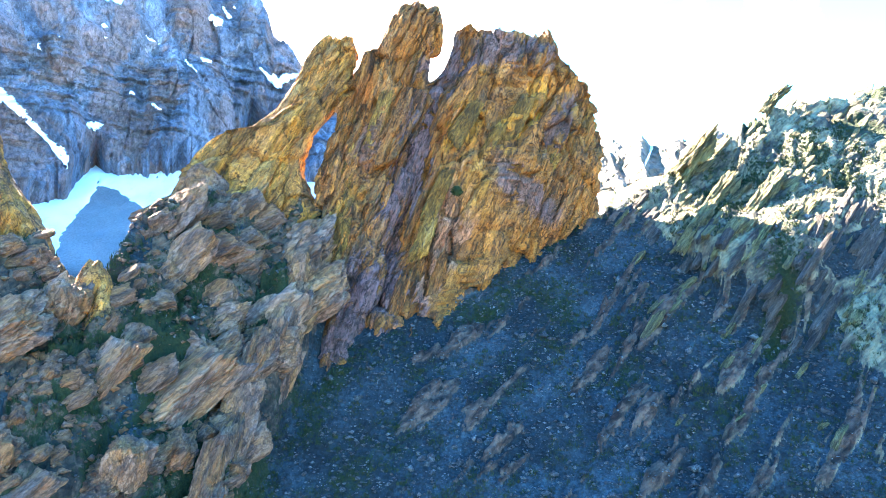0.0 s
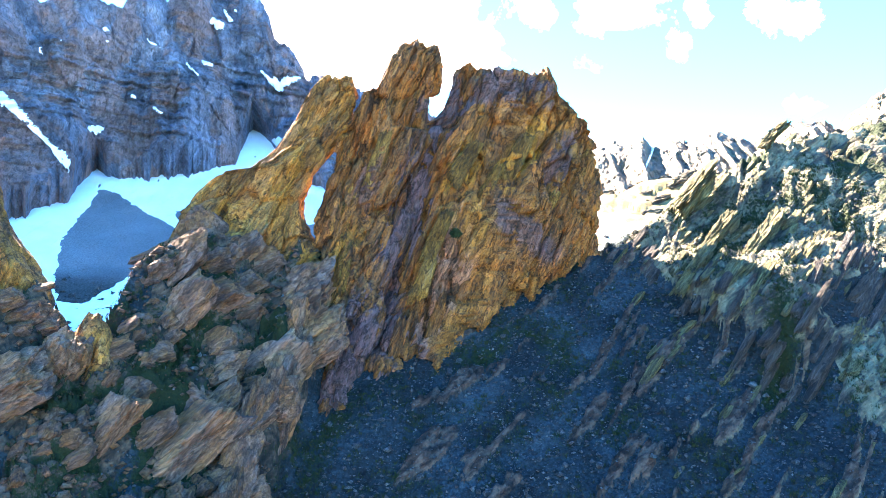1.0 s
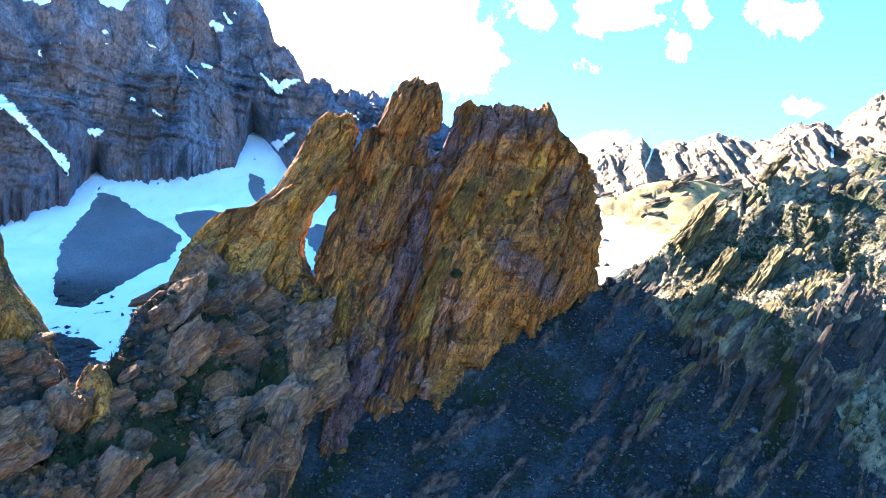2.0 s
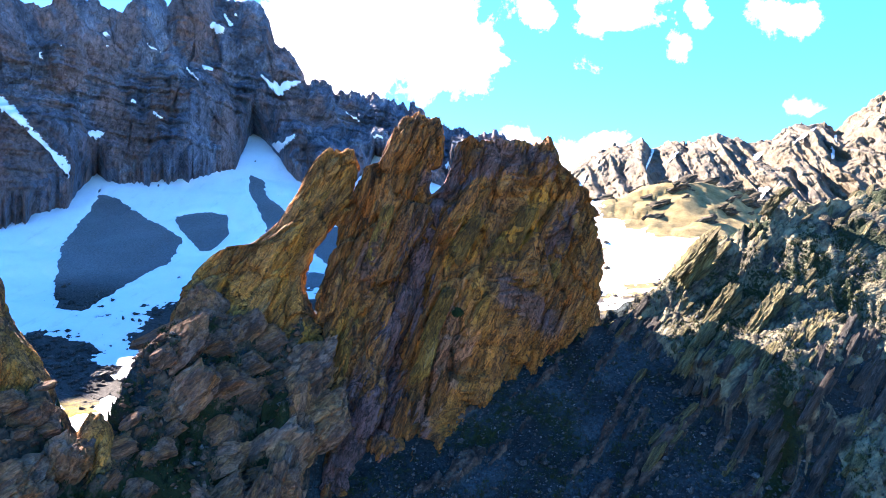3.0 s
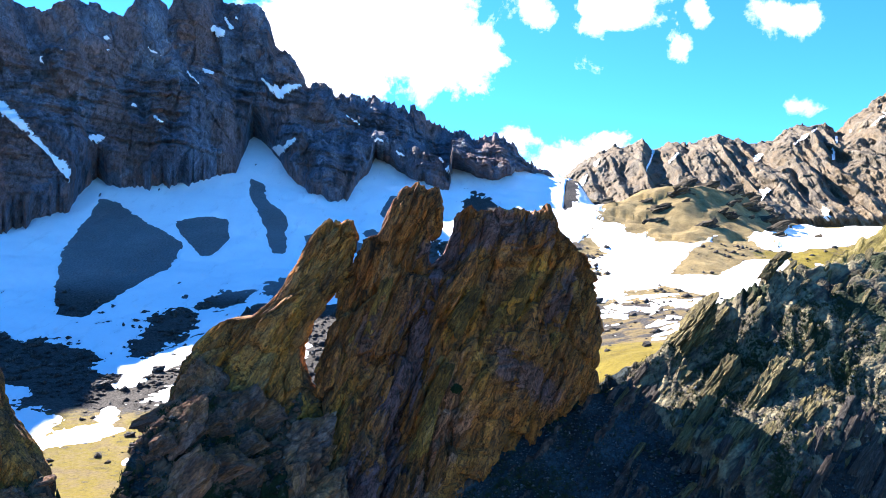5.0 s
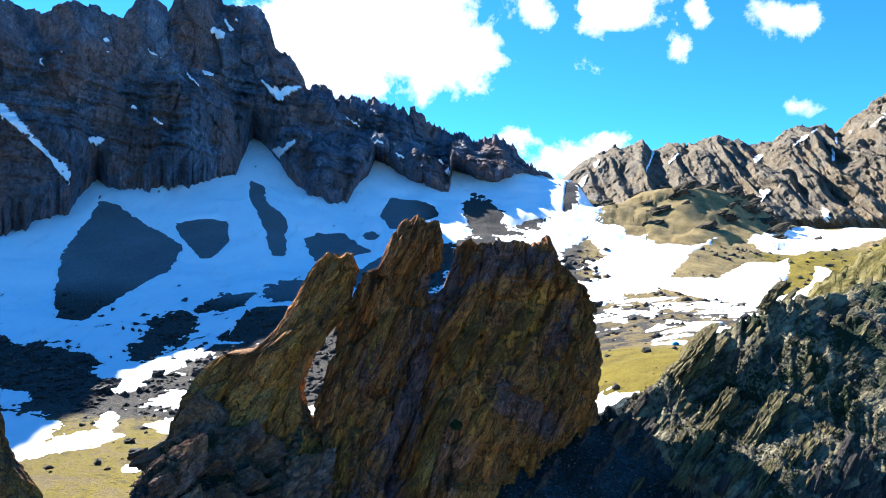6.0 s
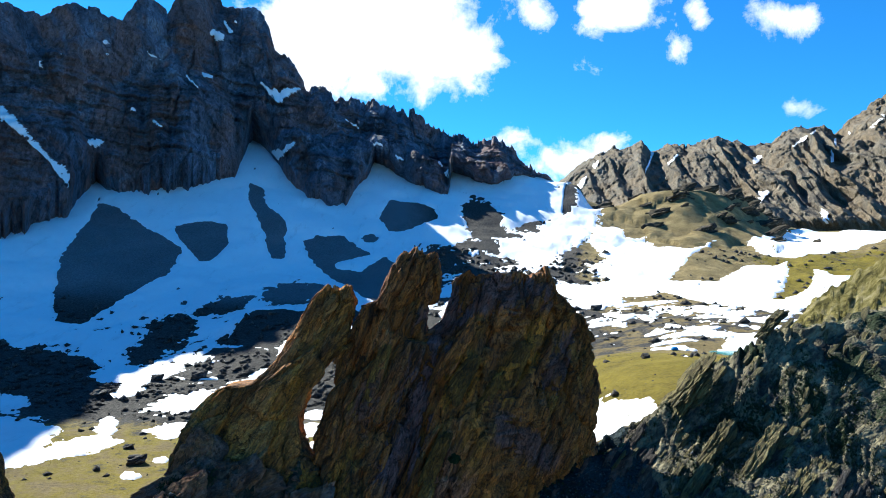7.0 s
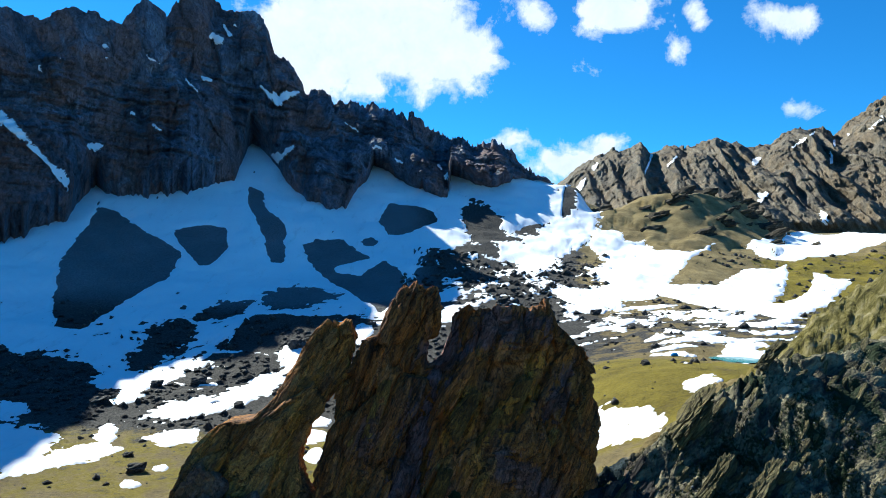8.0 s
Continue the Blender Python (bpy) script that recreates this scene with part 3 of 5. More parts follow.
    z = z + 0.05 * (1 - rock) * fbm(x / 0.5, y / 0.5, zero, 3, 0.6, 61)
    grass = 0.45 + 0.9 * fbm(x / 2.6, y / 2.6, zero, 4, 0.55, 71)
    turf = grass * (0.95 * np.exp(-((x + 9.7) / 2.2) ** 2 - ((y - 28.8) / 2.2) ** 2) + 0.75 * np.exp(-((x + 5.2) / 1.0) ** 2 - ((y - 33.2) / 2.0) ** 2)
                    + 0.6 * np.exp(-((x - 3.2) / 1.6) ** 2 - ((y - 36) / 1.2) ** 2) + 0.75 * np.exp(-((x - 15.6) / 1.0) ** 2 - ((y - 31.5) / 1.8) ** 2)
                    + 0.22 * ease(4, 0, x) * ease(-16, -13, x) * in_left + 0.5 * ease(12, 15, x) * ease(36, 39, y + zero) + 0.44)
    # turf in the left joints; its dark colour also paints crevice shade
    turf = turf - 0.05 * in_left + 0.8 * np.exp(-gap * 7) * in_left * ease(37, 33, y + zero)
    rock = ease(0.38, 0.62, rock + 0.22 * fbm(x / 0.9, y / 0.9, zero, 3, 0.6, 81))
    return z, rock, np.clip(turf * (1 - 0.8 * fins), 0, 1), fins


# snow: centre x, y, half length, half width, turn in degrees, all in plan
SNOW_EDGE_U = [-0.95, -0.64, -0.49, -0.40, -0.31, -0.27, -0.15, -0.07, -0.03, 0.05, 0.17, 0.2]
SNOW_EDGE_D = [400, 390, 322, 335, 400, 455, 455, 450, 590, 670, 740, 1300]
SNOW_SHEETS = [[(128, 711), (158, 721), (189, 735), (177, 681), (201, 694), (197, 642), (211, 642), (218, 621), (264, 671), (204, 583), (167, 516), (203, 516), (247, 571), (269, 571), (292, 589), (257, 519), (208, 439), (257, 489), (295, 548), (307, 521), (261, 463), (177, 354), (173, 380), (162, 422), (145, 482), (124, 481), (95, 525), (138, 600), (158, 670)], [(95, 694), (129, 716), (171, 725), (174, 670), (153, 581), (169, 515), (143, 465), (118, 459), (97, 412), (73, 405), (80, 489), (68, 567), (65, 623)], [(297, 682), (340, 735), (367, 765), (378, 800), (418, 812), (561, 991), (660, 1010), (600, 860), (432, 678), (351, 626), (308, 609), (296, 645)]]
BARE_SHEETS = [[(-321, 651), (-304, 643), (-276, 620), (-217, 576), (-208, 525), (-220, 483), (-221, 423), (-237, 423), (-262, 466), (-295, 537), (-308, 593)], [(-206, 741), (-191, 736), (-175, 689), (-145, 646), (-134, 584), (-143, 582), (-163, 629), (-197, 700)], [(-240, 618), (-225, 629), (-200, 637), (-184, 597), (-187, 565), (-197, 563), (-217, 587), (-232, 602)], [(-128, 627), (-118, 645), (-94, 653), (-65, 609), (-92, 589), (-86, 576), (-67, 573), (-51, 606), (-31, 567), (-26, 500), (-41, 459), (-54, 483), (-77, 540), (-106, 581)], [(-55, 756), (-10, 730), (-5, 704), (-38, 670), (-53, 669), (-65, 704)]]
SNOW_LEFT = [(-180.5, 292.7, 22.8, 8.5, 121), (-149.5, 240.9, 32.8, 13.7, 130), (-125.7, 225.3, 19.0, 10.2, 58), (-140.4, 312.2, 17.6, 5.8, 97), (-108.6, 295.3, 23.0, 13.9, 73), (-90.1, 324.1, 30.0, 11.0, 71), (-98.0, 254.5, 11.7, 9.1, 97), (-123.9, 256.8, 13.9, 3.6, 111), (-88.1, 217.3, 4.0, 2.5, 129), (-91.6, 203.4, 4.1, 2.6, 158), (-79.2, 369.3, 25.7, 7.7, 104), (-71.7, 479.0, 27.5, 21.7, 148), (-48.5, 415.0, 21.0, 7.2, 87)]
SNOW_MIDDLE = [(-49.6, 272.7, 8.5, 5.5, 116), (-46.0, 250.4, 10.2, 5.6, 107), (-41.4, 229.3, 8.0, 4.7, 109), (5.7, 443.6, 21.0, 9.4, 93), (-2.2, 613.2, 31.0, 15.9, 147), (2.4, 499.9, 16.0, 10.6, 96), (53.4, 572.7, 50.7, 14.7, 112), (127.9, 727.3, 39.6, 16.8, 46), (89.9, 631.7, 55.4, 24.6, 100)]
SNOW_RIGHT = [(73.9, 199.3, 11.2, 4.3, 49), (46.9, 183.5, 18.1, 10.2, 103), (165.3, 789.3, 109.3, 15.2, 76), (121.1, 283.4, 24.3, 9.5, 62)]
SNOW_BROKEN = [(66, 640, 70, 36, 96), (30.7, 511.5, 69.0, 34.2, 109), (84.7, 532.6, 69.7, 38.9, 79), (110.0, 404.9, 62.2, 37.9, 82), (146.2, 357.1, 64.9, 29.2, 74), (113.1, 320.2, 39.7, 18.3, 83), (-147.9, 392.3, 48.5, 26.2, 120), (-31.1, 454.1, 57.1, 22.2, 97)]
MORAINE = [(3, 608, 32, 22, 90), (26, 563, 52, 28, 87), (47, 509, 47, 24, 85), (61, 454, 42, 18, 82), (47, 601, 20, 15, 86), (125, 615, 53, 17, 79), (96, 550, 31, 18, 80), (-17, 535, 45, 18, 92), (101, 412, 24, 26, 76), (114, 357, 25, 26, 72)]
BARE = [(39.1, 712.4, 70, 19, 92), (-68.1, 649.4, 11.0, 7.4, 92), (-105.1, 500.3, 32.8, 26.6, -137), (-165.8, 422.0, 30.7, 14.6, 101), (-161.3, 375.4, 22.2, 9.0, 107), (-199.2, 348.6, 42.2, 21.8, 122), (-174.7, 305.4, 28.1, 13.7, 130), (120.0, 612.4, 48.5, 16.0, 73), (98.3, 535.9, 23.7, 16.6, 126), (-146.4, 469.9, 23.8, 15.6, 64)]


def ovals(x, y, rows):
    out = np.full(np.shape(x), -3.0)
    for cx, cy, a, b, turn in rows:
        c, s = math.cos(radians(turn)), math.sin(radians(turn))
        dx, dy = x - cx, y - cy
        out = np.maximum(out, 1 - np.hypot((dx * c + dy * s) / a, (dy * c - dx * s) / b))
    return out


def within(x, y, outline):
    """Metres inside an outline in plan, negative outside."""
    p = np.array(outline, dtype=float)
    near, odd = np.full(x.shape, 1e9), np.zeros(x.shape, dtype=bool)
    for (ax, ay), (bx, by) in zip(p, np.roll(p, -1, axis=0)):
        ex, ey = bx - ax, by - ay
        t = np.clip(((x - ax) * ex + (y - ay) * ey) / (ex * ex + ey * ey + 1e-9), 0, 1)
        near = np.minimum(near, (x - ax - t * ex) ** 2 + (y - ay - t * ey) ** 2)
        if ey:
            odd ^= ((y >= ay) != (y >= by)) & (x < ax + (y - ay) * ex / ey)
    return np.sqrt(near) * np.where(odd, 1, -1)


def snow_cover(x, y):
    """Above 0 where snow lies."""
    u = x / y
    zero = x * 0
    wob = fbm(x / 38, y / 38, zero + 3, 5, 0.6, 301)
    fine = fbm(x / 9, y / 9, zero + 5, 4, 0.6, 311)
    apron = np.clip((y - np.interp(u, SNOW_EDGE_U, SNOW_EDGE_D)) / 45, -1.5, 0.8) * ease(0.21, 0.16, u)
    apron = np.where(u > 0.2, -1.0, apron) + 0.22 * wob + 0.10 * fine
    patches = np.maximum(np.maximum(ovals(x, y, SNOW_LEFT), ovals(x, y, SNOW_MIDDLE)), ovals(x, y, SNOW_RIGHT))
    streaky = np.maximum(ovals(x, y, SNOW_BROKEN), -1.0) * 1.2 - 0.38 + 1.5 * fbm(x / 26, y / 13, zero, 5, 0.6, 321)
    ragged = fbm(x / 3.2, y / 3.2, zero + 8, 3, 0.6, 331)
    m = np.maximum(np.maximum(apron + 0.06 * ragged, patches + 0.30 * wob + 0.36 * fine + 0.16 * ragged), streaky + 0.2 * ragged)
    for outline in SNOW_SHEETS:
        m = np.maximum(m, np.clip(within(x, y, outline) / 9 + 0.25 * wob + 0.2 * fine, -2, 0.9))
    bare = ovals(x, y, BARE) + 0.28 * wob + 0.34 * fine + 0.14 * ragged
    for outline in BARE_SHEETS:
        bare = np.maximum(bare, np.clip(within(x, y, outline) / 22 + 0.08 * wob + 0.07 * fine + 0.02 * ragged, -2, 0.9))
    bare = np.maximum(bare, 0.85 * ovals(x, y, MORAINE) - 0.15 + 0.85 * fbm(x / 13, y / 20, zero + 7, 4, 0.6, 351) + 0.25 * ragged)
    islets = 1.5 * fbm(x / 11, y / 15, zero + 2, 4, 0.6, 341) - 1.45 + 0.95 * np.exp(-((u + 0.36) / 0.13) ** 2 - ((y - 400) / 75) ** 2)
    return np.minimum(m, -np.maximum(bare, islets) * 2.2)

# ---- building helpers ----
def link_mesh(name, verts, faces, mat, parent=None, label="", smooth=False, layers=None):
    """One mesh object from arrays of places and of quads or triangles."""
    me = bpy.data.meshes.new(name)
    verts, faces = np.asarray(verts, dtype=np.float32), np.asarray(faces, dtype=np.int32)
    n, sides = faces.shape
    me.vertices.add(len(verts))
    me.vertices.foreach_set("co", verts.ravel())
    me.loops.add(n * sides)
    me.loops.foreach_set("vertex_index", faces.ravel())
    me.polygons.add(n)
    me.polygons.foreach_set("loop_start", np.arange(0, n * sides, sides, dtype=np.int32))
    if smooth:
        me.polygons.foreach_set("use_smooth", np.ones(n, dtype=bool))
    for key, values in (layers or {}).items():
        at = me.attributes.new(key, "FLOAT", "POINT")
        at.data.foreach_set("value", np.asarray(values, dtype=np.float32).ravel())
    me.update(calc_edges=True)
    me.materials.append(mat)
    ob = new(name, me)
    ob.parent = parent
    if label:
        ob["label"] = label
    return ob


def grid_faces(rows, cols, keep=None, wrap=False):
    i, j = np.meshgrid(np.arange(rows - 1), np.arange(cols if wrap else cols - 1), indexing="ij")
    k = (j + 1) % cols
    f = np.stack([i * cols + j, i * cols + k, (i + 1) * cols + k, (i + 1) * cols + j], -1).reshape(-1, 4)
    return f if keep is None else f[keep.ravel()[f].any(axis=1)]


def trimmed(verts, faces):
    """Only the places that the faces use."""
    used, index = np.unique(faces, return_inverse=True)
    return verts[used], index.reshape(faces.shape), used


def empty(name, at=(0, 0, 0)):
    ob = new(name)
    ob.empty_display_size = 0.3
    ob.location = at
    return ob


def part(name, bm, mat, parent, label=""):
    me = bpy.data.meshes.new(name)
    bm.to_mesh(me)
    bm.free()
    me.materials.append(mat)
    ob = new(name, me)
    ob.parent = parent
    if label:
        ob["label"] = label
    return ob


# ---- near slope ----
def spread(pairs):
    """Positions from (end, step) pairs, starting at the first end."""
    out = [pairs[0][0]]
    for end, step in pairs[1:]:
        n = max(1, round((end - out[-1]) / step))
        out += list(np.linspace(out[-1], end, n + 1)[1:])
    return np.array(out)


gx = spread([(-75, 1), (-30, 2.5), (-21, 0.4), (23, 0.11), (32, 0.3), (75, 2.5)])
gy = spread([(-75, 1), (8, 4), (20, 0.8), (25, 0.2), (46, 0.085), (52, 0.4), (95, 2.0)])
X, Y = np.meshgrid(gx, gy)
Z, bare, turf, ribs = ridge(X, Y)
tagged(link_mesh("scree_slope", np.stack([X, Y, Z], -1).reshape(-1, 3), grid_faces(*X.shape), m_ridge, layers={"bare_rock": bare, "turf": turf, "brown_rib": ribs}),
       "steep grey scree slope with bare rock ribs below the crest", "slope", kind="structure")


# ---- the rock towers ----
def tower(name, rows, skew, dip, mat, seed, label, rough=1.0, recess=0.0, count=420, step=0.07):
    """A bedded rock blade. rows: height, left end, right end, front, thickness; skew: how far the front falls back for each metre to the right."""
    rows = np.array(sorted(rows))
    zs = np.append(np.arange(rows[0, 0], rows[-1, 0], step), rows[-1, 0])
    xl, xr, yf, th = (np.interp(zs, rows[:, 0], rows[:, c])[:, None] for c in (1, 2, 3, 4))
    ang = np.linspace(0, 2 * math.pi, count, endpoint=False)[None, :]
    ca, sa = np.cos(ang), np.sin(ang)
    p = 0.55
    ex, ey = np.sign(ca) * np.abs(ca) ** p, np.sign(sa) * np.abs(sa) ** p
    cx, hx = (xl + xr) / 2, (xr - xl) / 2
    close = np.sqrt(np.clip(1 - (np.clip(zs - zs[-1] + 1.1, 0, 1.1) / 1.1) ** 2, 0.0, 1))[:, None] * 0.98 + 0.02     # the top narrows to an edge
    x = cx + hx * ex
    y = yf + th / 2 + th / 2 * ey * close + skew * np.maximum(0, x - xl)
    y = y + recess * np.exp(-((x - xl - 0.5) / 0.9) ** 2) * np.where(sa < 0, 1, 0) * close
    z = zs[:, None] + 0 * x
    lean = radians(dip)
    a, b = x * math.cos(lean) - z * math.sin(lean), x * math.sin(lean) + z * math.cos(lean)
    wob = 0.5 * perlin(a / 2.5, y / 2.5, b / 6, seed + 3) + 0.18 * perlin(a / 0.8, y / 0.8, b / 1.6, seed + 4)
    big, gap = blocks(a / 1.35 + wob, y / 1.8, b / 4.0 + 0.3 * wob, seed)
    mid, gap2 = blocks(a / 0.5 + 1.6 * wob, y / 0.8, b / 1.6, seed + 1)
    small, gap3 = blocks(a / 0.2 + 2.5 * wob, y / 0.34, b / 0.62, seed + 2)
    out = 0.42 * big - 0.42 * np.exp(-gap * 18) + 0.14 * mid - 0.15 * np.exp(-gap2 * 12) + 0.06 * small - 0.05 * np.exp(-gap3 * 9) + 0.25 * fbm(a / 2.2, y / 3, b / 4, 4, 0.55, seed + 9)
    for width, depth, k in ((1.5, 0.30, 0), (0.62, 0.20, 1), (0.27, 0.13, 2), (0.13, 0.06, 3)):
        beds = a / width + 0.75 * perlin(a / (2.4 * width), y / (3 * width), b / (5 * width), seed + 20 + k) + 0.22 * perlin(a / width, y / width, b / (2.4 * width), seed + 30 + k)
        saw = beds - np.floor(beds)
        out = out + depth * (saw - 0.5) * np.clip(0.7 + 1.4 * perlin(a / 1.9, y / 2.5, b / 3.5, seed + 40 + k), 0.0, 1.4)
    out = out * rough
    nx, ny = ex * th / (hx + th), ey * hx / (hx + th)
    ln = np.sqrt(nx * nx + ny * ny) + 1e-6
    narrow = np.clip(np.minimum(hx, th / 2) / 1.1, 0.25, 1.0)
    x, y = x + 0.6 * out * nx / ln * narrow * close, y + out * ny / ln * close
    z = z + (0.24 * fbm(a / 0.9, a * 0, a * 0, 5, 0.68, seed + 50) + 0.16 * big + 0.10 * mid + 0.05) * ease(-1.2, 0.0, zs - zs[-1])[:, None] * rough
    v = np.stack([x, y, z], -1).reshape(-1, 3)
    ob = link_mesh(name, v, grid_faces(len(zs), count, wrap=True), mat)
    return tagged(ob, label, "rock spire")


needle = tower("rock_needle", [(38.5, -14.6, -5.2, 36.3, 4.6), (41.5, -14.9, -6.2, 36.6, 3.8), (43.0, -14.8, -7.4, 37.0, 3.8), (44.2, -14.3, -7.8, 37.3, 2.9), (45.1, -13.7, -7.7, 37.6, 2.6), (45.8, -13.1, -7.5, 37.8, 2.4), (46.35, -12.5, -7.3, 37.9, 2.3), (46.6, -11.8, -7.1, 37.9, 2.3),
               (46.7, -10.7, -7.0, 37.9, 2.3), (47.3, -10.0, -6.6, 38.1, 2.2), (48.0, -9.5, -6.1, 38.4, 2.1), (48.6, -9.1, -5.3, 38.5, 2.0), (49.7, -8.4, -5.1, 38.8, 1.8), (51.0, -7.7, -4.95, 39.0, 1.5), (52.0, -6.8, -5.15, 39.2, 1.1)],
               0.03, 32, m_needle, 101, "tall leaning ochre rock needle forming one leg of an arch", 0.8)
slab = tower("rock_spire", [(33.5, -6.4, -4.6, 33.4, 5), (35.5, -6.3, -4.3, 34.3, 5), (37.5, -6.3, -3.6, 35.3, 4.6), (40.0, -6.6, -2.9, 36.3, 4.2), (42, -6.9, -2.3, 36.9, 3.0), (43.2, -6.85, -2.0, 37.5, 2.4), (44.4, -6.6, -1.85, 37.9, 1.9), (45.6, -6.3, -1.6, 38.3, 1.7),
             (47, -6.15, -1.2, 38.5, 1.6), (48.3, -6.1, -0.5, 38.5, 1.8), (49.0, -5.5, -0.45, 38.6, 2.4), (49.7, -4.9, -0.7, 38.6, 2.3), (51.0, -4.35, -0.5, 38.8, 2.2), (51.3, -3.6, -0.25, 38.9, 2.0), (52.6, -3.15, -0.15, 39.1, 1.7), (54.1, -2.2, -0.25, 39.6, 1.1)],
             0.04, 22, m_tower, 131, "tall slab of ochre and grey bedded rock beside the tower")
block = tower("rock_tower", [(33.5, -4.9, -0.5, 33.9, 4.0), (36, -4.7, 2.6, 34.9, 4.0), (38, -4.3, 5.8, 35.8, 4.0), (40, -3.5, 8.2, 36.5, 3.8), (42, -2.7, 9.5, 36.2, 3.7), (44, -2.2, 9.4, 36.4, 3.3), (46, -1.9, 9.3, 37.2, 2.9), (48, -1.5, 9.6, 37.9, 2.5),
              (49.3, -1.1, 9.1, 38.4, 2.1), (49.8, -0.4, 8.8, 38.5, 2.0), (50.3, 0.1, 8.5, 38.7, 1.8), (51.4, 0.6, 7.4, 39.0, 1.5), (52.2, 0.6, 6.9, 39.3, 1.1), (52.75, 1.4, 6.5, 39.5, 1.1)],
              0.38, 24, m_tower, 161, "broad ochre, yellow and grey bedded rock tower on the crest", recess=0.9)
pinnacle = tower("rock_pinnacle", [(35.5, -23.5, -16.2, 27.6, 4), (38.0, -23.5, -16.4, 28.0, 3.6), (39.5, -23.4, -16.9, 28.2, 3.2), (41.0, -23.2, -17.5, 28.4, 3), (42.3, -23, -18.3, 28.5, 2.8), (43.3, -22.8, -18.9, 28.7, 2.5), (45, -22.5, -19.6, 28.9, 2.2), (47, -22, -20.5, 29.2, 1.5)],
                 0.02, -25, m_needle, 191, "weathered ochre rock pinnacle beside the notch", 0.8, count=260, step=0.09)
tooth = tower("rock_tooth", [(36.8, -15.7, -13.6, 28.2, 1.8), (38.0, -15.4, -13.9, 28.4, 1.5), (38.8, -15.2, -14.05, 28.5, 1.3), (39.2, -15.0, -14.2, 28.6, 1.0), (39.55, -14.75, -14.35, 28.7, 0.6)],
              0.02, 20, m_needle, 196, "small ochre rock tooth standing in the notch", 0.5, count=160, step=0.06)


# ---- the valley floor ----
bear = np.concatenate([np.linspace(-0.95, 0.95, 620)])
foot_u = [-0.95, -0.64, -0.572, -0.535, -0.517, -0.50, -0.485, -0.466, -0.43, -0.353, -0.30, -0.288, -0.275, -0.255, -0.227, -0.206, -0.174, -0.141, -0.129, -0.11, -0.099, -0.068, -0.032, -0.003, 0.007, 0.0115, 0.025, 0.054, 0.086, 0.126, 0.175, 0.2, 0.95]
foot_d = [530, 545, 580, 612, 660, 688, 672, 662, 672, 700, 738, 800, 875, 835, 765, 735, 718, 722, 755, 790, 845, 815, 790, 760, 765, 860, 840, 815, 820, 860, 940, 2600, 2600]


def foot(u):
    """Distance of the broken line where the dark mountain meets the snow."""
    broken = fbm(u * 34, u * 0, u * 0, 5, 0.62, 215, True) - 0.5
    return np.interp(u, foot_u, foot_d) + 9 * broken * ease(0.19, 0.14, u)


radial = spread([(46, 1), (62, 2.2), (108, 0.8), (200, 2.2), (420, 2.6), (700, 4.0), (1100, 7.0), (2600, 40.0)])
U, D = np.meshgrid(bear, radial)
limit = foot(U) + 6
XG, YG = U * D, D + 0 * U
ZG = valley(XG, YG)
green = 1.15 * np.exp(-((XG - 58) / 46) ** 2 - ((YG - 225) / 75) ** 2) + 0.8 * ease(0.40, 0.50, U) * ease(700, 560, D) + 0.12 * np.exp(-((U - 0.37) / 0.12) ** 2) * ease(560, 640, D) + 0.55 * ease(320, 260, D) * ease(0.0, -0.2, U)
stony = 0.95 * np.maximum(ease(0.20, 0.05, U), ease(0.24, 0.16, U) * ease(300, 340, D) * ease(1000, 900, D)) * ease(235, 290, D) + 0.55 * ease(280, 300, D) * ease(460, 400, D) + 0.32 * ease(285, 225, D) * ease(0.0, -0.2, U)
crag = ease(0.43, 0.47, U) * ease(150, 120, D)
fg = grid_faces(*U.shape, keep=(D <= limit))
vg, fg, used = trimmed(np.stack([XG, YG, ZG], -1).reshape(-1, 3), fg)
tagged(link_mesh("ground", vg, fg, m_ground, smooth=True, layers={"turf": green.ravel()[used], "moraine": stony.ravel()[used], "crag": crag.ravel()[used], "fine_scree": (ease(455, 500, D) * ease(0.0, -0.06, U)).ravel()[used]}),
       "alpine valley floor of turf, brown earth and grey moraine", "ground", kind="structure")
# wide land around and behind, below all the rest
ang = np.linspace(0, 2 * math.pi, 97)[:-1]
rings = np.array([0.0, 60, 150, 400, 1000, 2200, 4800])
RA, AN = np.meshgrid(rings, ang, indexing="ij")
zz = -62 + 8 * fbm(RA * np.cos(AN) / 300, RA * np.sin(AN) / 300, RA * 0, 3, 0.5, 81) + 60 * ease(1500, 4500, RA)
tagged(link_mesh("ground_far", np.stack([RA * np.cos(AN), RA * np.sin(AN), zz], -1).reshape(-1, 3), grid_faces(len(rings), 96, wrap=True), m_ground, smooth=True,
                 layers={"turf": RA * 0 + 0.5, "moraine": RA * 0, "crag": RA * 0, "fine_scree": RA * 0}), "wide brown and green valley land reaching the horizon", "ground", kind="structure")

# ---- the dark mountain ----
crest_u = [-0.95, -0.8, -0.64, -0.60, -0.575, -0.53, -0.505, -0.463, -0.446, -0.422, -0.398, -0.385, -0.353, -0.33, -0.312, -0.28, -0.256, -0.243, -0.215, -0.198,
           -0.15, -0.105, -0.085, -0.06, -0.032, -0.004, 0.025, 0.045, 0.07, 0.098, 0.123, 0.15, 0.18, 0.215]
